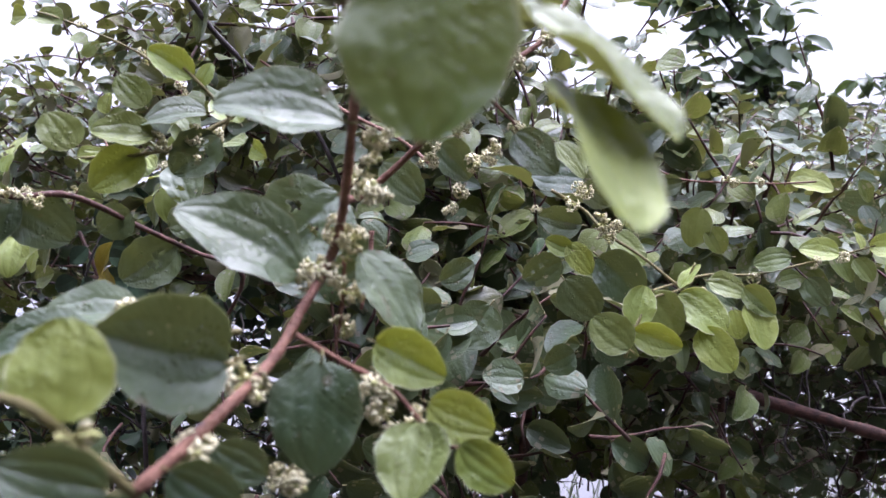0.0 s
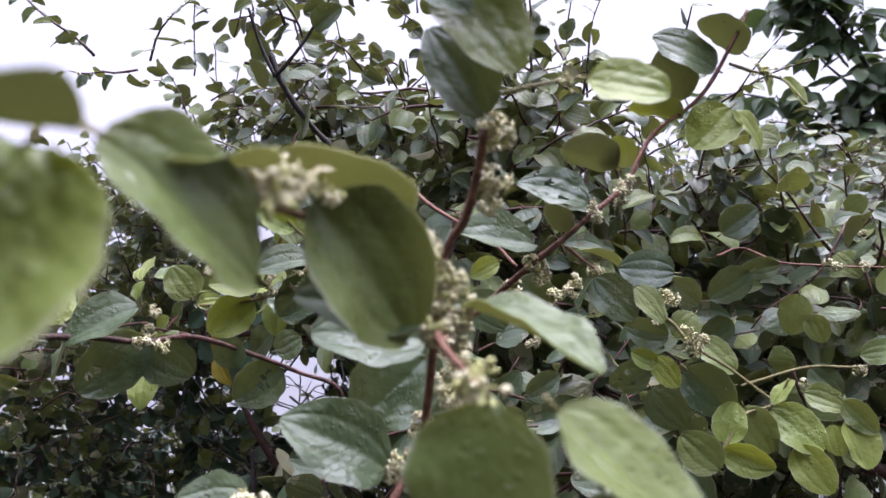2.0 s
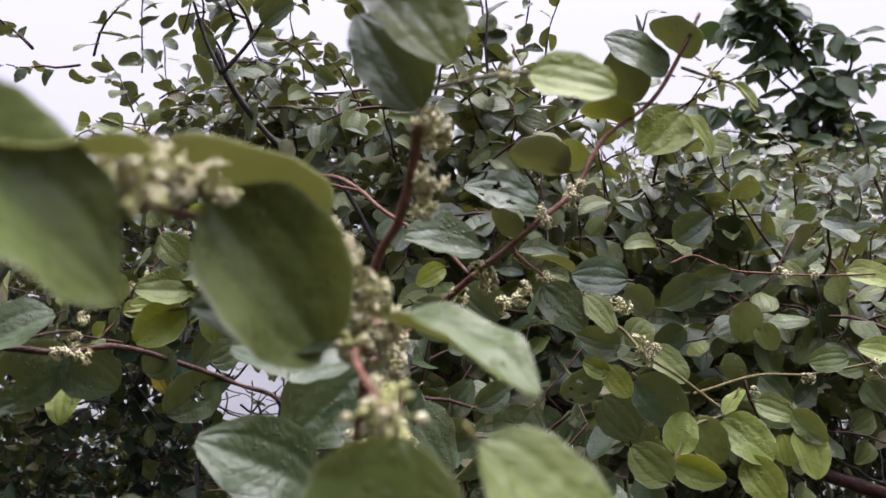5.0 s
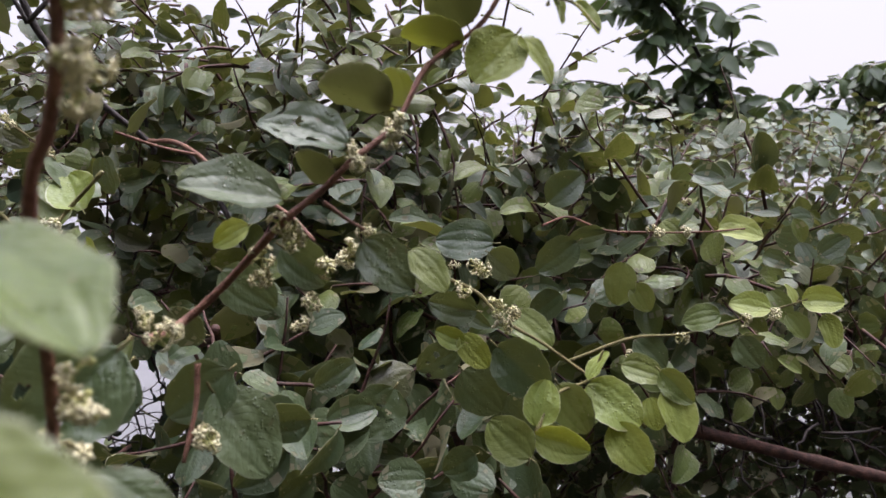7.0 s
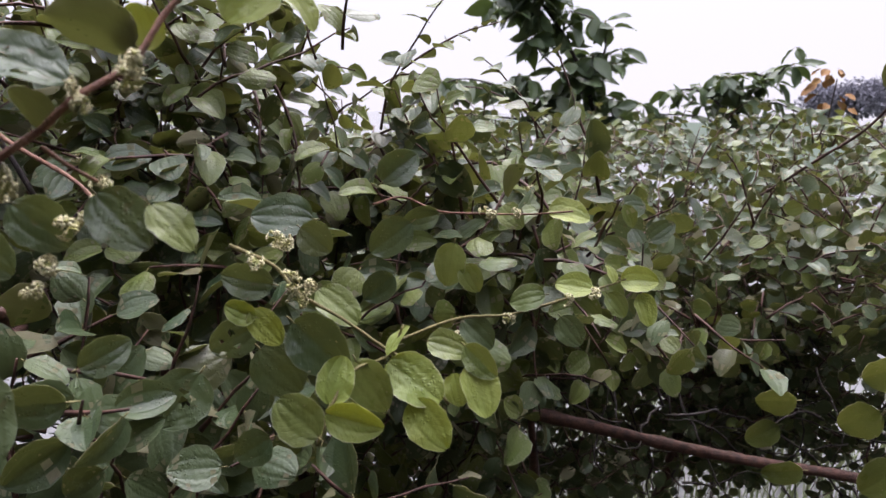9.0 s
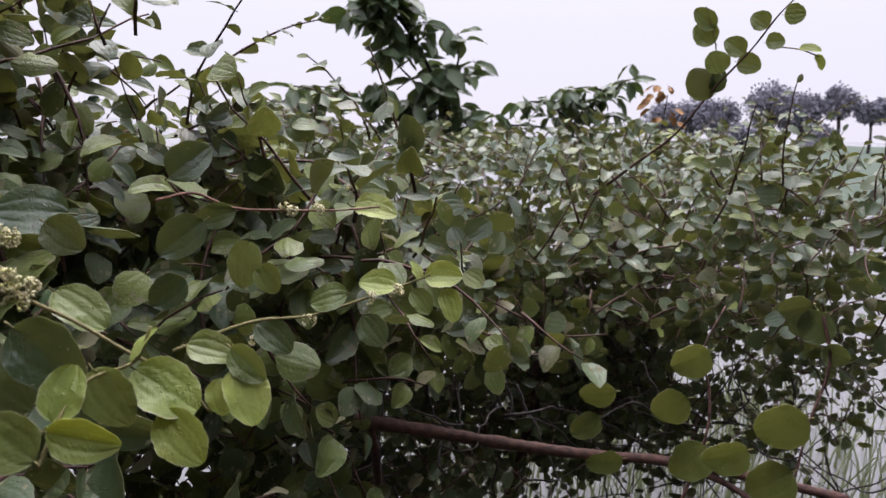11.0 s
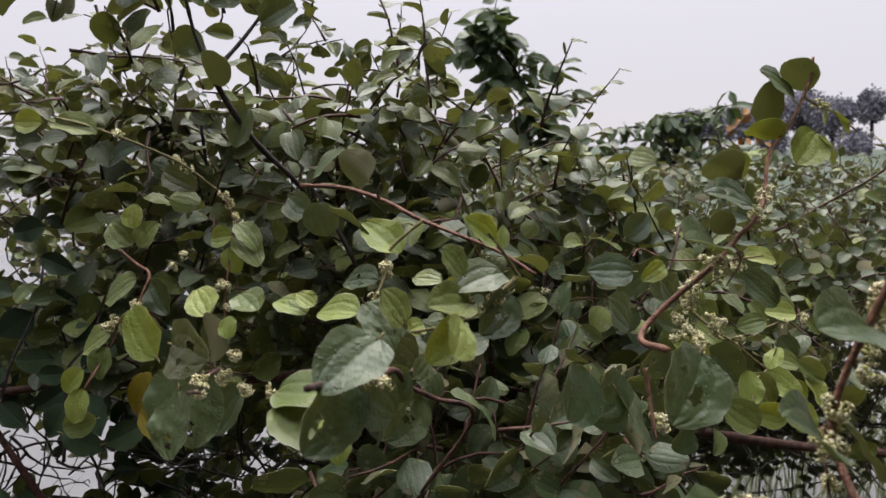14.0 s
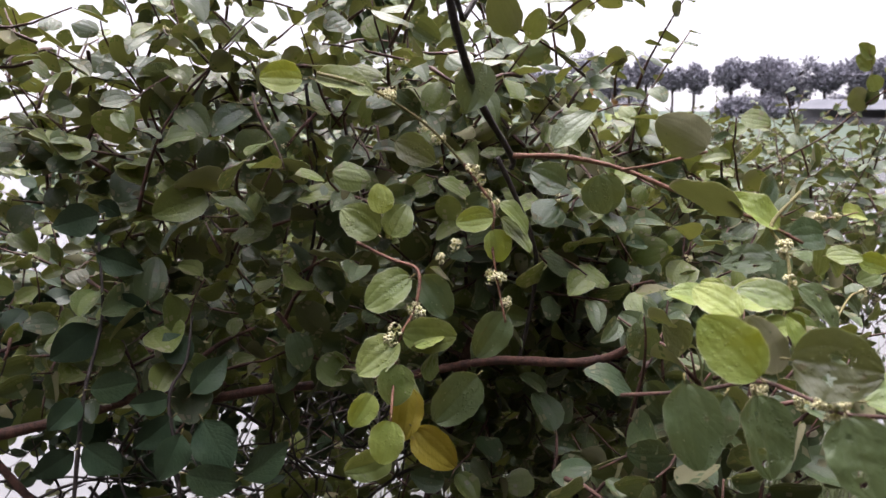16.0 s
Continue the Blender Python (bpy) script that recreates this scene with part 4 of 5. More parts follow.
leaf(twig, "holed", (-0.020, 0.616, 1.532), (-0.001, 0.594, 1.511), -17, 1.00)
leaf(twig, "young", (-0.032, 0.608, 1.513), (-0.049, 0.618, 1.508), 27, 1.00)
leaf(twig, "young", (-0.026, 0.616, 1.517), (-0.022, 0.604, 1.493), -14, 1.00)
leaf(twig, "middling", (0.014, 0.624, 1.547), (0.030, 0.611, 1.550), -24, 1.00)
leaf(twig, "young", (0.035, 0.617, 1.545), (0.047, 0.604, 1.540), 32, 0.97)
flowers(twig, (-0.005, 0.641, 1.551), (-0.004, 0.639, 1.548))
flowers(twig, (-0.013, 0.627, 1.532), (-0.017, 0.628, 1.526))
twig = branch(near_bush, BROWN_BARK, 0.0065, 0.004, [(-0.573, 1.183, 1.272), (-0.530, 1.178, 1.276), (-0.450, 1.158, 1.292), (-0.362, 1.134, 1.317), (-0.340, 1.113, 1.307), (-0.251, 1.081, 1.320), (-0.140, 1.013, 1.339), (-0.058, 0.929, 1.378), (-0.005, 0.830, 1.405), (0.021, 0.781, 1.440)])
twig = branch(near_bush, BROWN_BARK, 0.004, 0.002, [(-0.358, 1.135, 1.320), (-0.329, 1.141, 1.340), (-0.291, 1.159, 1.356), (-0.251, 1.179, 1.362)])
twig = branch(near_bush, BROWN_BARK, 0.0115, 0.007, [(0.249, 1.208, 1.211), (0.283, 1.231, 1.199), (0.383, 1.248, 1.171), (0.561, 1.269, 1.123), (0.725, 1.268, 1.086), (0.849, 1.246, 1.072), (0.968, 1.216, 1.068), (1.090, 1.154, 1.063), (1.176, 1.077, 1.066)])
twig = branch(near_bush, BROWN_BARK, 0.006, 0.004, [(1.014, 1.194, 1.058), (1.050, 1.174, 1.044), (1.083, 1.136, 1.027)])
twig = branch(near_bush, BROWN_BARK, 0.003, 0.0009, [(0.935, 1.548, 1.442), (0.942, 1.493, 1.470), (0.979, 1.423, 1.527), (1.007, 1.353, 1.578), (1.023, 1.282, 1.647), (1.031, 1.211, 1.698), (1.022, 1.149, 1.734), (1.036, 1.135, 1.757)])
leaf(twig, "mature", (1.021, 1.284, 1.634), (0.992, 1.298, 1.676), 129, 1.05)
leaf(twig, "mature", (1.027, 1.280, 1.643), (1.028, 1.276, 1.680), -44, 0.93)
leaf(twig, "middling", (1.024, 1.267, 1.671), (1.011, 1.272, 1.703), -35, 1.35)
leaf(twig, "middling", (1.030, 1.238, 1.685), (1.057, 1.219, 1.679), 41, 1.27)
leaf(twig, "middling", (1.037, 1.232, 1.697), (1.012, 1.245, 1.716), -43, 1.19)
leaf(twig, "middling", (1.046, 1.199, 1.709), (1.065, 1.184, 1.712), 38, 1.35)
leaf(twig, "middling", (1.034, 1.180, 1.728), (1.014, 1.191, 1.743), -45, 1.35)
leaf(twig, "middling", (1.035, 1.151, 1.739), (1.056, 1.136, 1.740), 42, 1.35)
twig = branch(near_bush, STALK, 0.0012, 0.0008, [(1.050, 1.197, 1.704), (1.081, 1.174, 1.699), (1.103, 1.158, 1.688)])
leaf(twig, "young", (1.081, 1.174, 1.699), (1.103, 1.157, 1.697), -4, 1.00)
leaf(twig, "young", (1.098, 1.162, 1.691), (1.107, 1.156, 1.671), 4, 1.00)
twig = branch(near_bush, STALK, 0.0012, 0.0008, [(1.026, 1.278, 1.672), (1.016, 1.279, 1.720), (0.998, 1.282, 1.768)])
leaf(twig, "middling", (1.016, 1.279, 1.716), (0.989, 1.292, 1.741), -42, 1.28)
leaf(twig, "middling", (1.013, 1.278, 1.736), (0.985, 1.290, 1.764), -43, 0.90)
twig = branch(near_bush, BROWN_BARK, 0.0022, 0.0012, [(0.862, 1.009, 1.120), (0.902, 1.029, 1.198), (0.914, 1.046, 1.250), (0.913, 1.068, 1.303), (0.950, 1.086, 1.357)])
leaf(twig, "middling", (0.908, 1.049, 1.309), (0.869, 1.064, 1.282), -9, 1.32)
leaf(twig, "middling", (0.881, 1.042, 1.249), (0.843, 1.054, 1.223), -5, 1.35)
leaf(twig, "middling", (0.891, 1.011, 1.200), (0.855, 1.012, 1.160), 11, 1.27)
leaf(twig, "middling", (0.810, 1.065, 1.161), (0.767, 1.079, 1.147), -11, 0.93)
leaf(twig, "middling", (0.812, 1.102, 1.238), (0.769, 1.117, 1.225), -16, 1.07)
leaf(twig, "middling", (0.790, 1.098, 1.205), (0.754, 1.102, 1.180), -4, 1.10)
twig = branch(near_bush, BROWN_BARK, 0.0022, 0.0012, [(0.993, 0.965, 1.377), (0.993, 0.946, 1.324), (0.968, 0.937, 1.255), (0.937, 0.916, 1.172)])
leaf(twig, "middling", (0.957, 0.926, 1.270), (0.912, 0.951, 1.244), -8, 1.35)
leaf(twig, "middling", (0.903, 0.948, 1.225), (0.861, 0.965, 1.201), -4, 1.19)
leaf(twig, "middling", (0.935, 0.914, 1.214), (0.895, 0.928, 1.182), 5, 1.35)
leaf(twig, "mature", (0.990, 0.955, 1.341), (1.009, 0.935, 1.334), 40, 1.35)
leaf(twig, "mature", (0.997, 0.962, 1.378), (0.974, 0.972, 1.348), 21, 1.35)
leaf(twig, "mature", (0.985, 0.976, 1.388), (0.958, 0.994, 1.373), -6, 1.35)

# ---- dark weed shrub beside the bush ----
twig = branch(weed_shrub, DARK_BARK, 0.0022, 0.0014, [(-0.359, 0.972, 1.263), (-0.359, 0.990, 1.317), (-0.360, 1.005, 1.363), (-0.342, 1.021, 1.389), (-0.331, 1.054, 1.424)])
leaf(twig, "weed", (-0.360, 1.004, 1.361), (-0.395, 1.003, 1.358), -4, 1.35)
leaf(twig, "weed", (-0.340, 0.999, 1.365), (-0.305, 1.008, 1.394), -1, 1.14)
leaf(twig, "weed", (-0.333, 0.983, 1.342), (-0.315, 0.958, 1.298), 9, 1.35)
leaf(twig, "weed", (-0.353, 0.985, 1.331), (-0.374, 0.967, 1.296), -6, 1.35)
leaf(twig, "weed", (-0.359, 0.997, 1.344), (-0.393, 0.986, 1.321), -13, 1.35)
leaf(twig, "weed", (-0.338, 1.030, 1.385), (-0.359, 1.041, 1.414), -1, 1.35)
leaf(twig, "weed", (-0.352, 0.958, 1.304), (-0.308, 0.943, 1.285), 12, 1.19)
leaf(twig, "weed", (-0.304, 0.949, 1.294), (-0.256, 0.950, 1.312), 9, 1.23)
twig = branch(weed_shrub, DARK_BARK, 0.0022, 0.0014, [(-0.449, 0.998, 1.271), (-0.440, 1.016, 1.328), (-0.432, 1.034, 1.370), (-0.413, 1.068, 1.430), (-0.411, 1.102, 1.498)])
leaf(twig, "weed", (-0.427, 1.030, 1.371), (-0.386, 1.030, 1.368), 6, 1.31)
leaf(twig, "weed", (-0.437, 1.022, 1.367), (-0.462, 1.010, 1.344), -3, 1.35)
leaf(twig, "weed", (-0.435, 1.005, 1.327), (-0.407, 0.992, 1.298), 8, 1.35)
leaf(twig, "weed", (-0.444, 1.002, 1.325), (-0.476, 0.991, 1.310), -16, 1.35)
leaf(twig, "weed", (-0.419, 1.071, 1.419), (-0.460, 1.059, 1.394), -8, 1.35)
leaf(twig, "weed", (-0.413, 1.082, 1.438), (-0.368, 1.078, 1.422), 10, 1.35)
leaf(twig, "weed", (-0.414, 1.094, 1.488), (-0.372, 1.091, 1.467), 12, 1.06)
leaf(twig, "weed", (-0.408, 1.101, 1.526), (-0.451, 1.097, 1.518), -19, 1.35)
leaf(twig, "weed", (-0.408, 1.108, 1.537), (-0.388, 1.107, 1.524), 14, 1.35)


# ---- the mass of leaves behind ----
def crest(x):
    """The height of the bush's ragged top along its length."""
    return 1.80 - 0.5 * x if x > -0.28 else 1.96 + 0.5 * (x + 0.28)


def pocket(p, zoom, limit):
    """Where the foliage leaves a dark hollow between its sprays."""
    return noise.noise(Vector((p[0], p[1] * 0.7, p[2] * 1.25)) * zoom) < limit


def behind(p):
    """Leaves the room in front to the branches that stand there singly."""
    x, y, z = p
    front = 0.88 + 0.12 * abs(x - 0.1) + 0.7 * max(0.0, -x - 0.2)
    if x < -0.08 and z < 1.32:
        front = max(front, 1.2)
    if x + 0.38 < -0.22 * (y - 0.35):
        front = 0.95
    if y < front + 0.2 and pocket(p, 6.5, -0.26):
        return False
    # under the long branch the bush is bare down to the pond
    deep = 1.3 - 0.42 * (y - 1.1)
    if -0.75 < x < 0.12 + 0.2 * (y - 1.1) and deep - 0.22 < z < deep and pocket(p, 3.2, 0.12 if x > -0.42 else -0.12):
        return False
    return y > front and z < crest(x) + 0.06 * noise.noise(Vector(p) * 9)


def hedge_room(p):
    """The hedge: a lit brow that hangs over a hollow, shaded foot."""
    x, y, z = p
    front = 1.0 + 0.62 * min(1.0, max(0.0, (1.3 - z) / 0.16)) + 0.12 * noise.noise(Vector((x, z, 3.0)) * 4)
    if y < front + 0.25 and pocket(p, 5.5, -0.24):
        return False
    return y > front and z < 1.56 + 0.05 * (y - 1.5) + 0.11 * noise.noise(Vector(p) * 4)


def local(parent, poses):
    back = Matrix.Translation(-parent.location)
    return [back @ m for m in poses]


def spray(r, start, way, length, size, sag=0.09, step=0.02):
    """One long shoot that arches over, with leaves on either side that grow smaller towards its tip."""
    p, way = np.array(start, dtype=float), np.array(way, dtype=float)
    line, poses, n, side = [p.copy()], [], int(length / step), 1
    for i in range(n):
        way = way / np.linalg.norm(way) + r.normal(size=3) * 0.07 + np.array([0, 0, -sag])
        p = p + way / np.linalg.norm(way) * step
        line.append(p.copy())
        lat = np.cross(way, [0, 0, 1.0]) + r.normal(size=3) * 0.25
        lat /= np.linalg.norm(lat) + 1e-9
        axis = lat * side + way * 0.6 + np.array([0, 0, -0.25])
        side = -side
        poses.append(leaf_matrix(p, axis, np.array([0, -0.3, 0.9]) + r.normal(size=3) * 0.35, r.uniform(*size) * (1.05 - 0.6 * i / n), r.uniform(0.82, 1.05)))
    return np.array(line), poses


def grow(parent, blobs, blades, mats, seed, keep=behind, outward=(0, -0.75, 0.6), bloom=0.0, share=0.66, sprays=()):
    r = np.random.default_rng(seed)
    twigs, poses = [], []
    for (x0, x1, y0, y1), top, count, length in sprays:
        for _ in range(count):
            x, y = r.uniform(x0, x1), r.uniform(y0, y1)
            a, b = spray(r, (x, y, top(x) + r.uniform(-0.12, 0.0)), (r.normal() * 0.5, r.normal() * 0.35 - 0.1, 1.0), length * r.uniform(0.5, 1.1), (0.03, 0.046))
            twigs.append(a)
            poses += b
    for centre, radii, count, length, size in blobs:
        a, b = fill(r, centre, radii, count, length, size, outward, keep=keep)
        twigs, poses = twigs + a, poses + b
    o = np.array(parent.location)
    r.shuffle(poses)
    cut = int(len(poses) * share)
    home = local(parent, poses)
    leaf_mass("foliage", blades, home[:cut], mats[0], parent, "", seed)
    leaf_mass("foliage", blades, home[cut:], mats[1], parent, "", seed + 1)
    twig_mass("twig_tangle", [t - o for t in twigs], [BROWN_BARK], parent, "thin brown twigs")
    if bloom:
        pieces, slots = [], []
        for t in twigs:
            for p in t[1:-1]:
                if r.uniform() < bloom:
                    a, s = flower_shapes(int(r.integers(0, 9)), 6, 0.8)
                    pieces += [(v * 1.25 + p - o, f) for v, f in a]
                    slots += s
        join_parts("blossom", pieces, [PETAL, BUD], parent, "tiny cream flowers", slots, "stuff")


SMALL, FULL = (0.026, 0.042), (0.032, 0.05)
MATURE, FRESH = [LEAF, UNDER, STALK], [MIDDLE, UNDER, STALK]
grow(near_bush, [
    ((-0.12, 1.2, 1.42), (0.42, 0.24, 0.26), 380, 0.2, FULL),
    ((-0.55, 1.5, 1.5), (0.35, 0.3, 0.22), 170, 0.2, SMALL),
    ((-0.14, 1.15, 1.74), (0.46, 0.25, 0.16), 170, 0.2, SMALL),
    ((0.22, 1.10, 1.40), (0.30, 0.22, 0.20), 170, 0.2, FULL),
    ((-0.95, 1.25, 1.32), (0.35, 0.32, 0.3), 260, 0.2, SMALL),
    ((-1.15, 1.7, 1.48), (0.5, 0.3, 0.16), 150, 0.2, SMALL),
    ((-1.5, 1.7, 1.3), (0.5, 0.5, 0.3), 260, 0.2, SMALL),
    ((0.1, 1.25, 1.08), (0.38, 0.25, 0.24), 230, 0.2, FULL),
    ((-0.35, 1.5, 1.0), (0.35, 0.2, 0.2), 30, 0.2, FULL),
], MID_BLADES, [MATURE, FRESH], 5, bloom=0.05, share=0.55, sprays=[((-0.7, 0.25, 1.0, 1.4), crest, 16, 0.24), ((0.2, 0.55, 1.0, 1.5), crest, 7, 0.2)])
grow(near_bush, [
    ((0.12, 0.80, 1.27), (0.24, 0.09, 0.13), 40, 0.12, FULL),
    ((0.02, 0.74, 1.36), (0.10, 0.07, 0.08), 10, 0.1, FULL),
    ((-0.02, 0.72, 1.22), (0.25, 0.1, 0.12), 26, 0.12, FULL),
], MID_BLADES, [MATURE, MATURE], 15, keep=None)
grow(hedge, [
    ((0.80, 1.55, 1.20), (0.60, 0.40, 0.22), 380, 0.22, SMALL),
    ((1.1, 2.4, 1.36), (1.1, 0.6, 0.22), 700, 0.22, SMALL),
    ((1.35, 1.6, 1.22), (0.45, 0.4, 0.28), 200, 0.22, FULL),
    ((0.25, 1.9, 1.38), (0.5, 0.5, 0.22), 180, 0.22, SMALL),
    ((0.5, 1.25, 1.28), (0.25, 0.2, 0.16), 150, 0.2, FULL),
], FAR_BLADES, [MATURE, FRESH], 6, hedge_room, bloom=0.025, share=0.78, sprays=[((0.5, 2.1, 1.25, 2.7), lambda x: 1.53 + 0.05 * math.sin(5 * x), 46, 0.22), ((1.2, 1.7, 1.2, 1.8), lambda x: 1.5, 10, 0.24)])
grow(hedge, [
    ((0.6, 1.85, 0.98), (0.75, 0.25, 0.30), 820, 0.22, SMALL),
    ((0.7, 2.2, 0.80), (0.8, 0.25, 0.32), 420, 0.22, SMALL),
    ((0.5, 1.5, 0.9), (0.3, 0.12, 0.25), 120, 0.2, FULL),
    ((1.5, 1.9, 1.0), (0.5, 0.4, 0.3), 330, 0.22, SMALL),
], FAR_BLADES, [MATURE, FRESH], 16, hedge_room, share=0.93)
grow(weed_shrub, [
    ((-0.45, 2.3, 1.15), (0.5, 0.35, 0.4), 260, 0.25, (0.03, 0.06)),
    ((-0.95, 1.25, 0.75), (0.45, 0.4, 0.3), 260, 0.25, (0.03, 0.05)),
    ((-1.5, 1.8, 0.85), (0.5, 0.3, 0.4), 170, 0.25, (0.03, 0.06)),
    ((-0.62, 1.5, 1.0), (0.28, 0.2, 0.3), 130, 0.2, (0.04, 0.06)),
    ((-0.25, 1.75, 0.85), (0.4, 0.25, 0.28), 140, 0.2, (0.03, 0.05)),
    ((-0.1, 2.05, 1.12), (0.4, 0.3, 0.3), 220, 0.25, (0.03, 0.06)),
], FAR_BLADES, [[WEED, WEED, STALK], [MIDDLE, UNDER, STALK]], 8)


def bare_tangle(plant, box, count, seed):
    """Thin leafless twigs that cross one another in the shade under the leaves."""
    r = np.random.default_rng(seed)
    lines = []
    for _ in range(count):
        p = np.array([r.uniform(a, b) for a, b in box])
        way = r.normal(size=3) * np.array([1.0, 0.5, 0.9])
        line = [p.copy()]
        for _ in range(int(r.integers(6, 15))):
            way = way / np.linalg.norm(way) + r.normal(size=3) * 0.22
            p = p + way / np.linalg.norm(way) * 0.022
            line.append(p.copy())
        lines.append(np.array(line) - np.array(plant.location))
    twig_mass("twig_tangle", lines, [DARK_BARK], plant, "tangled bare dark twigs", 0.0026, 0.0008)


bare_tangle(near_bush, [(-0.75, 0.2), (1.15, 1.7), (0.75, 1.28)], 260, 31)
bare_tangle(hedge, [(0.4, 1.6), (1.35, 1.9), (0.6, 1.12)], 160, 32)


# trunks that carry the bushes
def trunk(plant, points, r0, r1, bark=BROWN_BARK):
    o = np.array(plant.location)
    v, f = tube(np.array(points) - o, r0, r1, 9, 6, 0.08, 3)
    return mesh_object("trunk", v, f, [bark], plant)


trunk(near_bush, [(0.05, 1.15, -0.1), (0.0, 1.15, 0.4), (-0.06, 1.12, 0.9), (0.0, 1.12, 1.25), (0.02, 1.05, 1.42)], 0.022, 0.004)
trunk(near_bush, [(0.05, 1.15, 0.3), (0.16, 1.1, 0.8), (0.2, 1.0, 1.2), (0.18, 0.9, 1.32)], 0.014, 0.003)
trunk(near_bush, [(0.0, 1.15, 0.35), (-0.3, 1.2, 0.8), (-0.45, 1.15, 1.1), (-0.6, 1.2, 1.35)], 0.012, 0.003)
trunk(hedge, [(0.9, 1.9, -0.5), (0.88, 1.9, 0.3), (0.95, 1.85, 0.8), (1.0, 1.9, 1.25)], 0.03, 0.006)
trunk(hedge, [(0.88, 1.9, 0.3), (0.6, 1.6, 0.7), (0.5, 1.35, 1.15)], 0.018, 0.005)
trunk(weed_shrub, [(-0.4, 1.0, -0.1), (-0.36, 0.98, 0.5), (-0.3, 0.93, 1.2)], 0.008, 0.003, DARK_BARK)
trunk(weed_shrub, [(-0.45, 1.05, -0.1), (-0.5, 1.1, 0.5), (-0.42, 1.0, 1.1)], 0.008, 0.003, DARK_BARK)


# ---- dark saplings behind the hedge ----
def whorl(stem, at, count, size, r, droop=0.75):
    """A tuft of drooping pointed leaves round the end of a shoot."""
    turn = r.uniform(0, 6.28)
    for k in range(count):
        w = turn + k * 6.283 / count + r.normal() * 0.3
        axis = Vector((math.cos(w), math.sin(w), -droop * r.uniform(-0.2, 2.0)))
        ob = new("leaf", pick.choice(LEAVES["sapling"]))
        ob.parent = stem
        s = size * r.uniform(0.7, 1.15)
        start = Vector(at) - stem.parent.location + axis.normalized() * 0.015
        ob.matrix_basis = leaf_matrix(start, axis, Vector((0, -0.4, 0.9)) + Vector(r.normal(size=3)) * 0.45, s, r.uniform(0.85, 1.15))


def sapling(at, lines, size, seed, gap, label, side=0, spread=0.25):
    r = np.random.default_rng(seed)
    stem = smooth_line(lines[0][3], 6)
    stem = [p for p in stem if p[2] > lines[0][2] - 0.15]
    for k in range(side):
        p = stem[int(r.integers(0, len(stem)))]
        way = np.array([r.normal(), r.normal() * 0.7, r.uniform(0.0, 1.0)])
        way *= spread * r.uniform(0.5, 1.0) / np.linalg.norm(way)
        lines = lines + [(0.005, 0.003, 0.0, [tuple(p), tuple(p + way * 0.55 + np.array([0, 0, 0.02])), tuple(p + way)])]
    plant = thing("sapling", at, label, "tree", "dark saplings")
    for i, (r0, r1, bare, points) in enumerate(lines):
        v, f = tube(np.array(points) - np.array(at), r0, r1, 7, 5, 0.08, i)
        stem = mesh_object("trunk" if i == 0 else "branch", v, f, [DARK_BARK], plant)
        line = smooth_line(points, 6)
        run = 0.0
        for a, b in zip(line[:-1], line[1:]):
            run += float(np.linalg.norm(b - a))
            if run > gap and b[2] > bare:
                whorl(stem, b + r.normal(size=3) * 0.03, int(r.integers(3, 6)), size, r)
                run = 0.0
        whorl(stem, line[-1], 6, size, r)
    return plant


sapling((1.46, 3.6, -0.22), [
    (0.02, 0.005, 1.60, [(1.46, 3.6, -0.3), (1.40, 3.63, 0.878), (1.179, 3.740, 1.347), (1.140, 3.757, 1.507), (1.050, 3.772, 1.766), (0.926, 3.776, 1.989), (0.805, 3.771, 2.150), (0.786, 3.755, 2.255)]),
    (0.007, 0.003, 1.6, [(1.060, 3.772, 1.723), (1.142, 3.743, 1.909), (1.093, 3.740, 2.033), (0.963, 3.758, 2.085)]),
    (0.007, 0.003, 1.6, [(0.926, 3.776, 1.989), (0.794, 3.785, 2.068), (0.651, 3.794, 2.105)]),
    (0.007, 0.003, 1.5, [(1.140, 3.757, 1.513), (0.837, 3.811, 1.631), (0.572, 3.833, 1.740), (0.398, 3.838, 1.749), (0.249, 3.839, 1.660)]),
    (0.007, 0.003, 1.5, [(1.115, 3.763, 1.565), (0.865, 3.806, 1.690), (0.731, 3.818, 1.787)]),
    (0.007, 0.003, 1.6, [(1.068, 3.772, 1.680), (0.859, 3.798, 1.861), (0.784, 3.799, 1.958)]),
    (0.007, 0.003, 1.45, [(1.140, 3.756, 1.493), (0.810, 3.814, 1.552), (0.545, 3.837, 1.575), (0.341, 3.841, 1.570)]),
    (0.007, 0.003, 1.4, [(1.100, 3.766, 1.594), (1.196, 3.744, 1.669)]),
    (0.007, 0.003, 1.4, [(1.041, 3.773, 1.780), (1.188, 3.738, 1.840)]),
], 0.14, 3, 0.052, "slender sapling with drooping dark green leaves behind the hedge", 11, 0.2)
# the tall shoot with four round leaves at its top
root = np.array((1.46, 3.6, -0.22))
tip = mesh_object("shoot", *tube(np.array([(0.786, 3.755, 2.25), (0.79, 3.755, 2.30), (0.80, 3.755, 2.36)]) - root, 0.004, 0.002, 6, 3), [DARK_BARK], bpy.data.objects["sapling"])
for k, (dx, dz) in enumerate(((-0.07, 0.0), (0.06, 0.02), (-0.05, -0.07), (0.075, -0.06))):
    leaf_ob = new("leaf", LEAVES["sapling"][k])
    leaf_ob.parent = tip
    leaf_ob.matrix_basis = leaf_matrix(Vector((0.80 + dx * 0.15, 3.755, 2.36 + dz)) - Vector(root), Vector((dx, -0.02, -0.02)), Vector((0, -0.8, 0.5)), 0.075, 1.5)
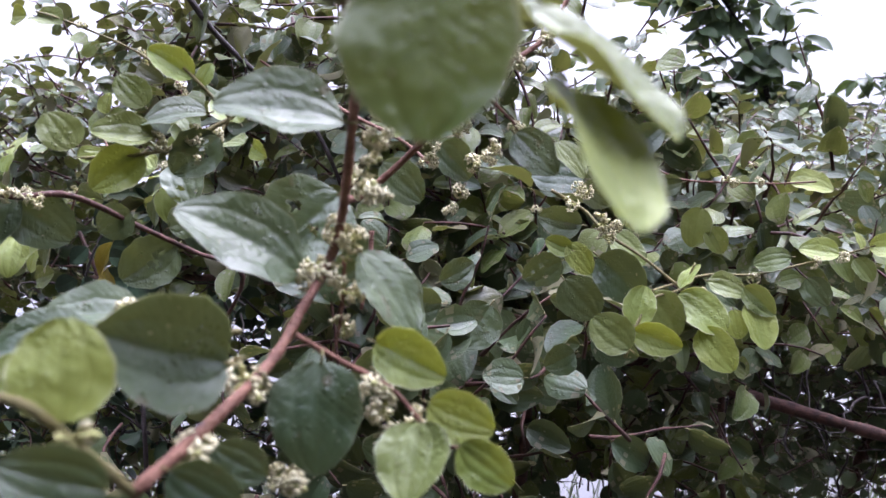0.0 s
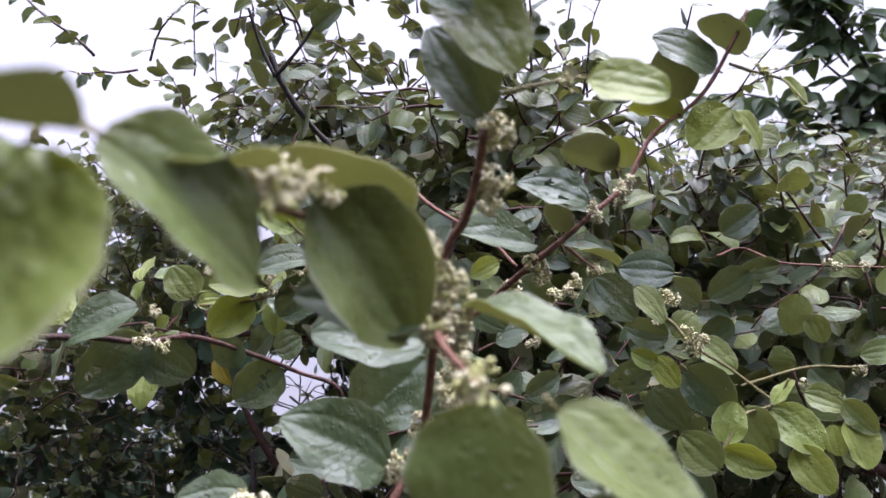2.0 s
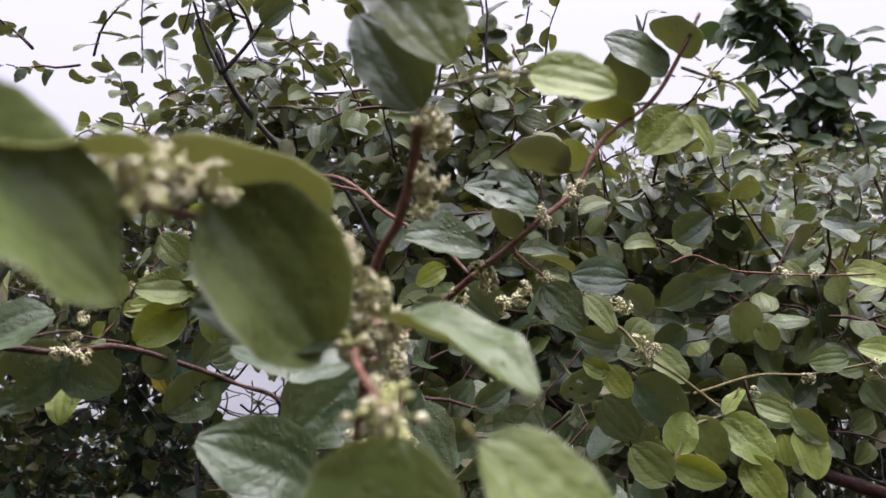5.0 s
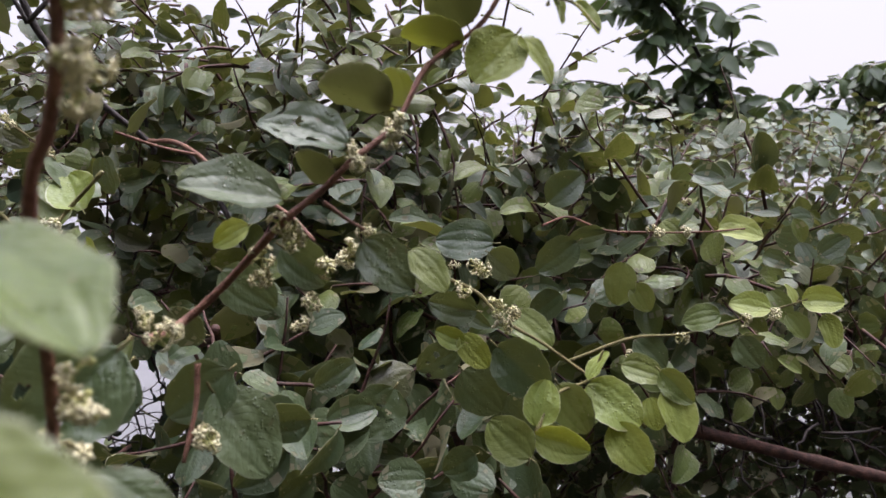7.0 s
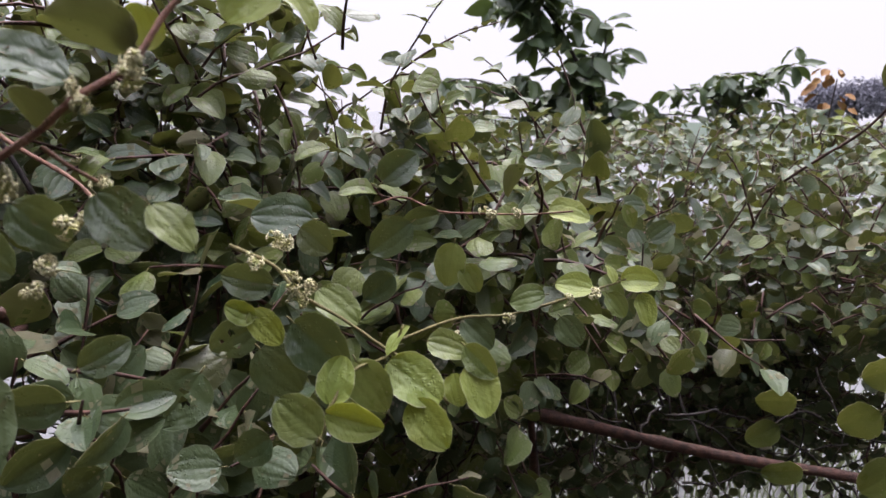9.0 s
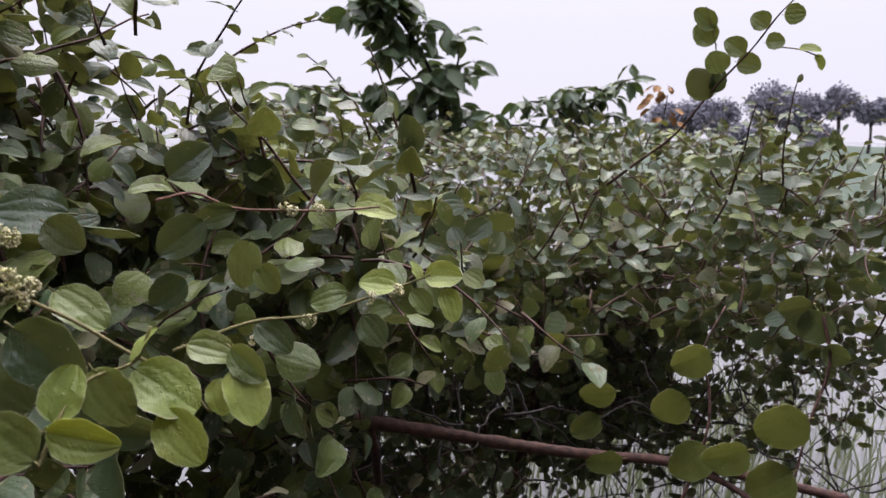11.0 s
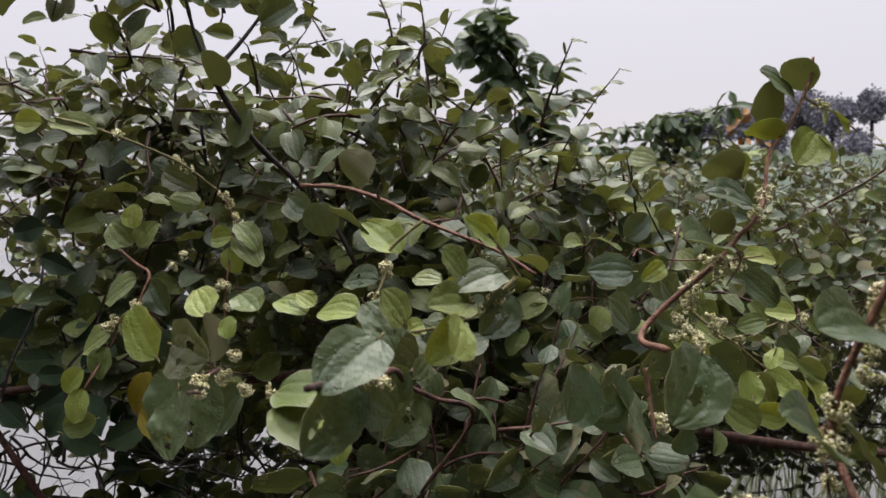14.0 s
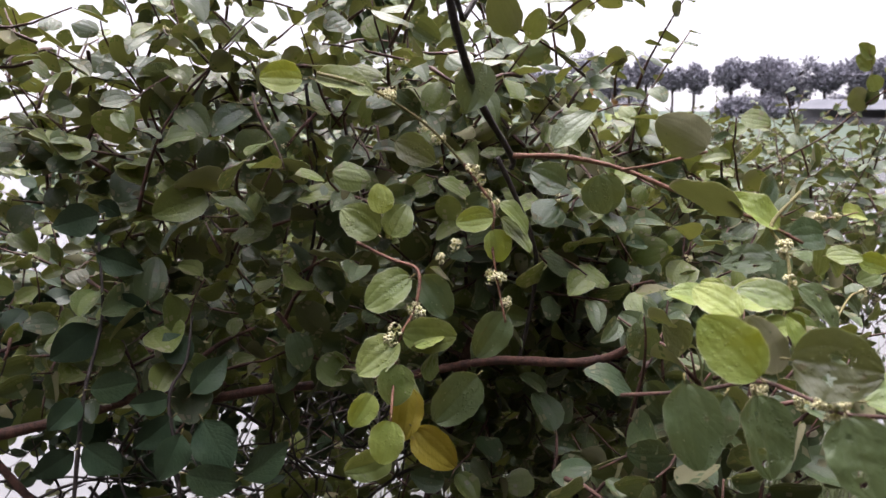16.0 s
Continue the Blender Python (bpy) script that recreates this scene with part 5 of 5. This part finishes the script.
sapling((1.72, 3.35, -0.22), [
    (0.016, 0.004, 1.5, [(1.72, 3.35, -0.3), (1.73, 3.37, 0.8), (1.724, 3.391, 1.282), (1.706, 3.410, 1.447), (1.687, 3.422, 1.583), (1.728, 3.403, 1.705), (1.819, 3.360, 1.747)]),
    (0.007, 0.003, 1.4, [(1.687, 3.422, 1.583), (1.530, 3.482, 1.702), (1.401, 3.526, 1.707)]),
    (0.007, 0.003, 1.4, [(1.702, 3.415, 1.529), (1.511, 3.490, 1.592), (1.341, 3.546, 1.596)]),
    (0.007, 0.003, 1.4, [(1.694, 3.419, 1.556), (1.803, 3.370, 1.653), (1.909, 3.319, 1.616)]),
    (0.007, 0.003, 1.4, [(1.684, 3.423, 1.637), (1.614, 3.448, 1.757)]),
], 0.10, 4, 0.065, "low dark sapling with glossy leaves above the hedge", 10, 0.2)
LEAVES["orange"] = blade_meshes("orange", [ORANGE, ORANGE, STALK], False, 0.7, 0.8, 0.1)


def orange_shoot(at):
    """A shoot whose top leaves have turned orange and yellow."""
    plant = thing("shrub", at, "leggy shrub whose top leaves have turned orange", "shrub")
    stem = mesh_object("stem", *tube([(0, 0, -0.1), (-0.05, 0, 0.9), (0.0, 0.02, 1.5), (0.02, 0.0, 1.83)], 0.01, 0.003, 6, 5), [DARK_BARK], plant)
    r = np.random.default_rng(8)
    for k in range(34):
        z = r.uniform(1.45, 1.88)
        ob = new("leaf", pick.choice(LEAVES["orange" if z > 1.66 else "young"]))
        ob.parent = stem
        w = r.uniform(0, 6.28)
        ob.matrix_basis = leaf_matrix(Vector((0.08 * math.cos(w), 0.08 * math.sin(w), z)), Vector((math.cos(w), math.sin(w), -0.5)), Vector((0, -0.4, 0.8)) + Vector(r.normal(size=3)) * 0.3, r.uniform(0.05, 0.085), 1.0)


orange_shoot((2.23, 3.655, -0.05))


# ---- reeds and grass at the water ----
def blades_of_grass(name, r, count, area, height, mat, label):
    V, F = [], []
    for i in range(count):
        x, y = r.uniform(area[0], area[1]), r.uniform(area[2], area[3])
        h = r.uniform(*height)
        lean = r.normal(size=2) * 0.22 * h
        w = r.uniform(0.003, 0.007)
        a = r.uniform(0, 3.14)
        dx, dy = math.cos(a) * w, math.sin(a) * w
        k = len(V)
        for s, wd in ((0, 1.0), (0.4, 0.9), (0.75, 0.6)):
            px, py = x + lean[0] * s * s, y + lean[1] * s * s
            V += [(px - dx * wd, py - dy * wd, area[4] + h * s), (px + dx * wd, py + dy * wd, area[4] + h * s)]
        V.append((x + lean[0] * 1.2, y + lean[1] * 1.2, area[4] + h * 0.95))
        F += [(k, k + 1, k + 3, k + 2), (k + 2, k + 3, k + 5, k + 4), (k + 4, k + 5, k + 6)]
    return tagged(mesh_object(name, np.array(V), F, [mat]), label, "grass", kind="stuff")


GRASS = plain_material("pale_grass", (0.10, 0.13, 0.06, 1), (0.24, 0.26, 0.14, 1), 6.0, 0.7, 0.3, 0.001, 0.2)
r = np.random.default_rng(21)
blades_of_grass("reed_grass", r, 900, (0.8, 3.6, 2.35, 4.2, -0.25), (0.25, 0.75), GRASS, "thin pale reeds standing in the shallow pond")
blades_of_grass("bank_grass", r, 2600, (-3.0, 0.4, 1.5, 2.5, -0.12), (0.2, 0.6), GRASS, "rough pale grass on the muddy bank")
blades_of_grass("bank_grass", r, 1400, (0.4, 2.6, 1.7, 2.4, -0.12), (0.15, 0.4), GRASS, "rough pale grass on the muddy bank")


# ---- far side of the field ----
def far_tree(at, height, wide, seed, mat=HAZED_LEAF, leaves=3600, low=0.35, size=1.0, label="tall hazy tree with a round crown beyond the field", name="tree"):
    r = np.random.default_rng(seed)
    plant = thing(name, at, label, "tree", "trees beyond the field")
    v, f = tube([(0, 0, -0.3), (wide * 0.02, 0, height * 0.3), (-0.1, 0.1, height * 0.6), (0, 0, height * 0.85)], wide * 0.05, wide * 0.02, 7, 4, 0.1, seed)
    mesh_object("trunk", v, f, [DARK_BARK], plant)
    poses = []
    lumps = []
    for _ in range(26):
        d = r.normal(size=3)
        d *= r.uniform(0.5, 1.0) / np.linalg.norm(d)
        mid, half = (low + 1.0) / 2, (1.0 - low) / 2
        lumps.append((np.array([d[0] * wide * 0.33, d[1] * wide * 0.33, height * (mid + half * 0.78 * d[2])]), wide * r.uniform(0.10, 0.19)))
    for _ in range(leaves):
        c, rad = lumps[int(r.integers(0, len(lumps)))]
        d = r.normal(size=3)
        d *= rad * r.uniform(0.5, 1.15) / np.linalg.norm(d)
        poses.append(leaf_matrix(Vector(c + d), Vector(r.normal(size=3)) + Vector(d) * 0.5, Vector(r.normal(size=3)) + Vector(d) / rad * 0.6, r.uniform(0.26, 0.46) * size, 1.0))
    # limbs that reach the clumps of leaves
    limbs = [tube([(0, 0, height * min(0.62, max(0.12, low))), tuple(c * np.array([0.5, 0.5, 0.9])), tuple(c)], wide * 0.018, wide * 0.008, 5, 3, 0.1, k) for k, (c, rad) in enumerate(lumps[:12])]
    join_parts("limbs", limbs, [DARK_BARK], plant)
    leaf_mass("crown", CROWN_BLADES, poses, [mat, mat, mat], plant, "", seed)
    return plant


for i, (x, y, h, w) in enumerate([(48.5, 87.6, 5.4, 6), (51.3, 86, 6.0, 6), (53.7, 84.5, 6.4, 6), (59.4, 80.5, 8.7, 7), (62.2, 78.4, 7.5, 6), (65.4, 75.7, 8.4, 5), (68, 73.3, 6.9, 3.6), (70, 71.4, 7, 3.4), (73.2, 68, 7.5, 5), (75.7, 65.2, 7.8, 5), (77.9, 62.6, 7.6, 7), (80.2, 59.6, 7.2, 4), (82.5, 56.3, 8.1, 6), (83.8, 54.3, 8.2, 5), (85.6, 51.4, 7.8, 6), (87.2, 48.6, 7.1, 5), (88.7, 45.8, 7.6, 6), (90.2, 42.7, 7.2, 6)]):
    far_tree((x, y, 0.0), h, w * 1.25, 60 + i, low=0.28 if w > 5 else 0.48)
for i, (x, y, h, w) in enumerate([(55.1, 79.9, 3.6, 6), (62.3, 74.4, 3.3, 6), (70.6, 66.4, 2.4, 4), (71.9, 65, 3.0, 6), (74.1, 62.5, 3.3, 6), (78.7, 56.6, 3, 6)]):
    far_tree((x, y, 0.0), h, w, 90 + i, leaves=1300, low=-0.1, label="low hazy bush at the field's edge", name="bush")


def shed(at, turn):
    """A long open shed: sheet roof, low wall and posts."""
    ob = thing("shed", at, "long low shed with a pale grey sheet roof", "shed")
    ob.rotation_euler = (0, 0, radians(turn))
    tin = plain_material("grey_roof_sheet", (0.085, 0.087, 0.097, 1), (0.12, 0.122, 0.135, 1), 0.8, 0.85, 0.1, 0.01)
    wall = plain_material("dull_shed_wall", (0.10, 0.10, 0.11, 1), (0.17, 0.16, 0.17, 1), 0.8, 0.9, 0.2, 0.01)

    def box(name, x0, x1, y0, y1, z0, z1, mat):
        v = [(x, y, z) for x in (x0, x1) for y in (y0, y1) for z in (z0, z1)]
        return mesh_object(name, v, [(0, 1, 3, 2), (4, 6, 7, 5), (0, 4, 5, 1), (2, 3, 7, 6), (0, 2, 6, 4), (1, 5, 7, 3)], [mat], ob, smooth=False)

    half = 9.0
    for s in (-1, 1):
        v = [(-half - 0.6, s * 3.6, 1.5), (half + 0.6, s * 3.6, 1.5), (half - 1.5, 0, 2.4), (-half + 1.5, 0, 2.4)]
        v += [(x, y, z - 0.08) for x, y, z in v]
        mesh_object("roof", v, [(0, 1, 2, 3), (7, 6, 5, 4), (0, 4, 5, 1), (1, 5, 6, 2), (2, 6, 7, 3), (3, 7, 4, 0)], [tin], ob, smooth=False)
    box("wall", -half, half, 2.6, 2.8, 0, 1.6, wall)
    box("wall", -half, half, -2.8, -2.6, 0, 0.7, wall)
    for x in np.linspace(-half, half, 8):
        box("post", x - 0.1, x + 0.1, -3.0, -2.82, 0, 1.64, wall)


shed((65.2, 40.2, 0.0), -56)


# ---- unseen trees added behind and beside the camera to block low sky light ----
for i, (x, y) in enumerate([(-6.5, -1.5), (-4.2, -3.6), (-1.4, -4.2), (1.4, -4.2), (4.2, -3.6), (6.8, -1.6), (-8.6, 1.8), (9.2, 0.4)]):
    far_tree((x, y, -0.1), 10.5, 6.0, 150 + i, DARK, 5200, -0.05, 1.1, "dense dark tree added out of view to block low sky light", "tree")
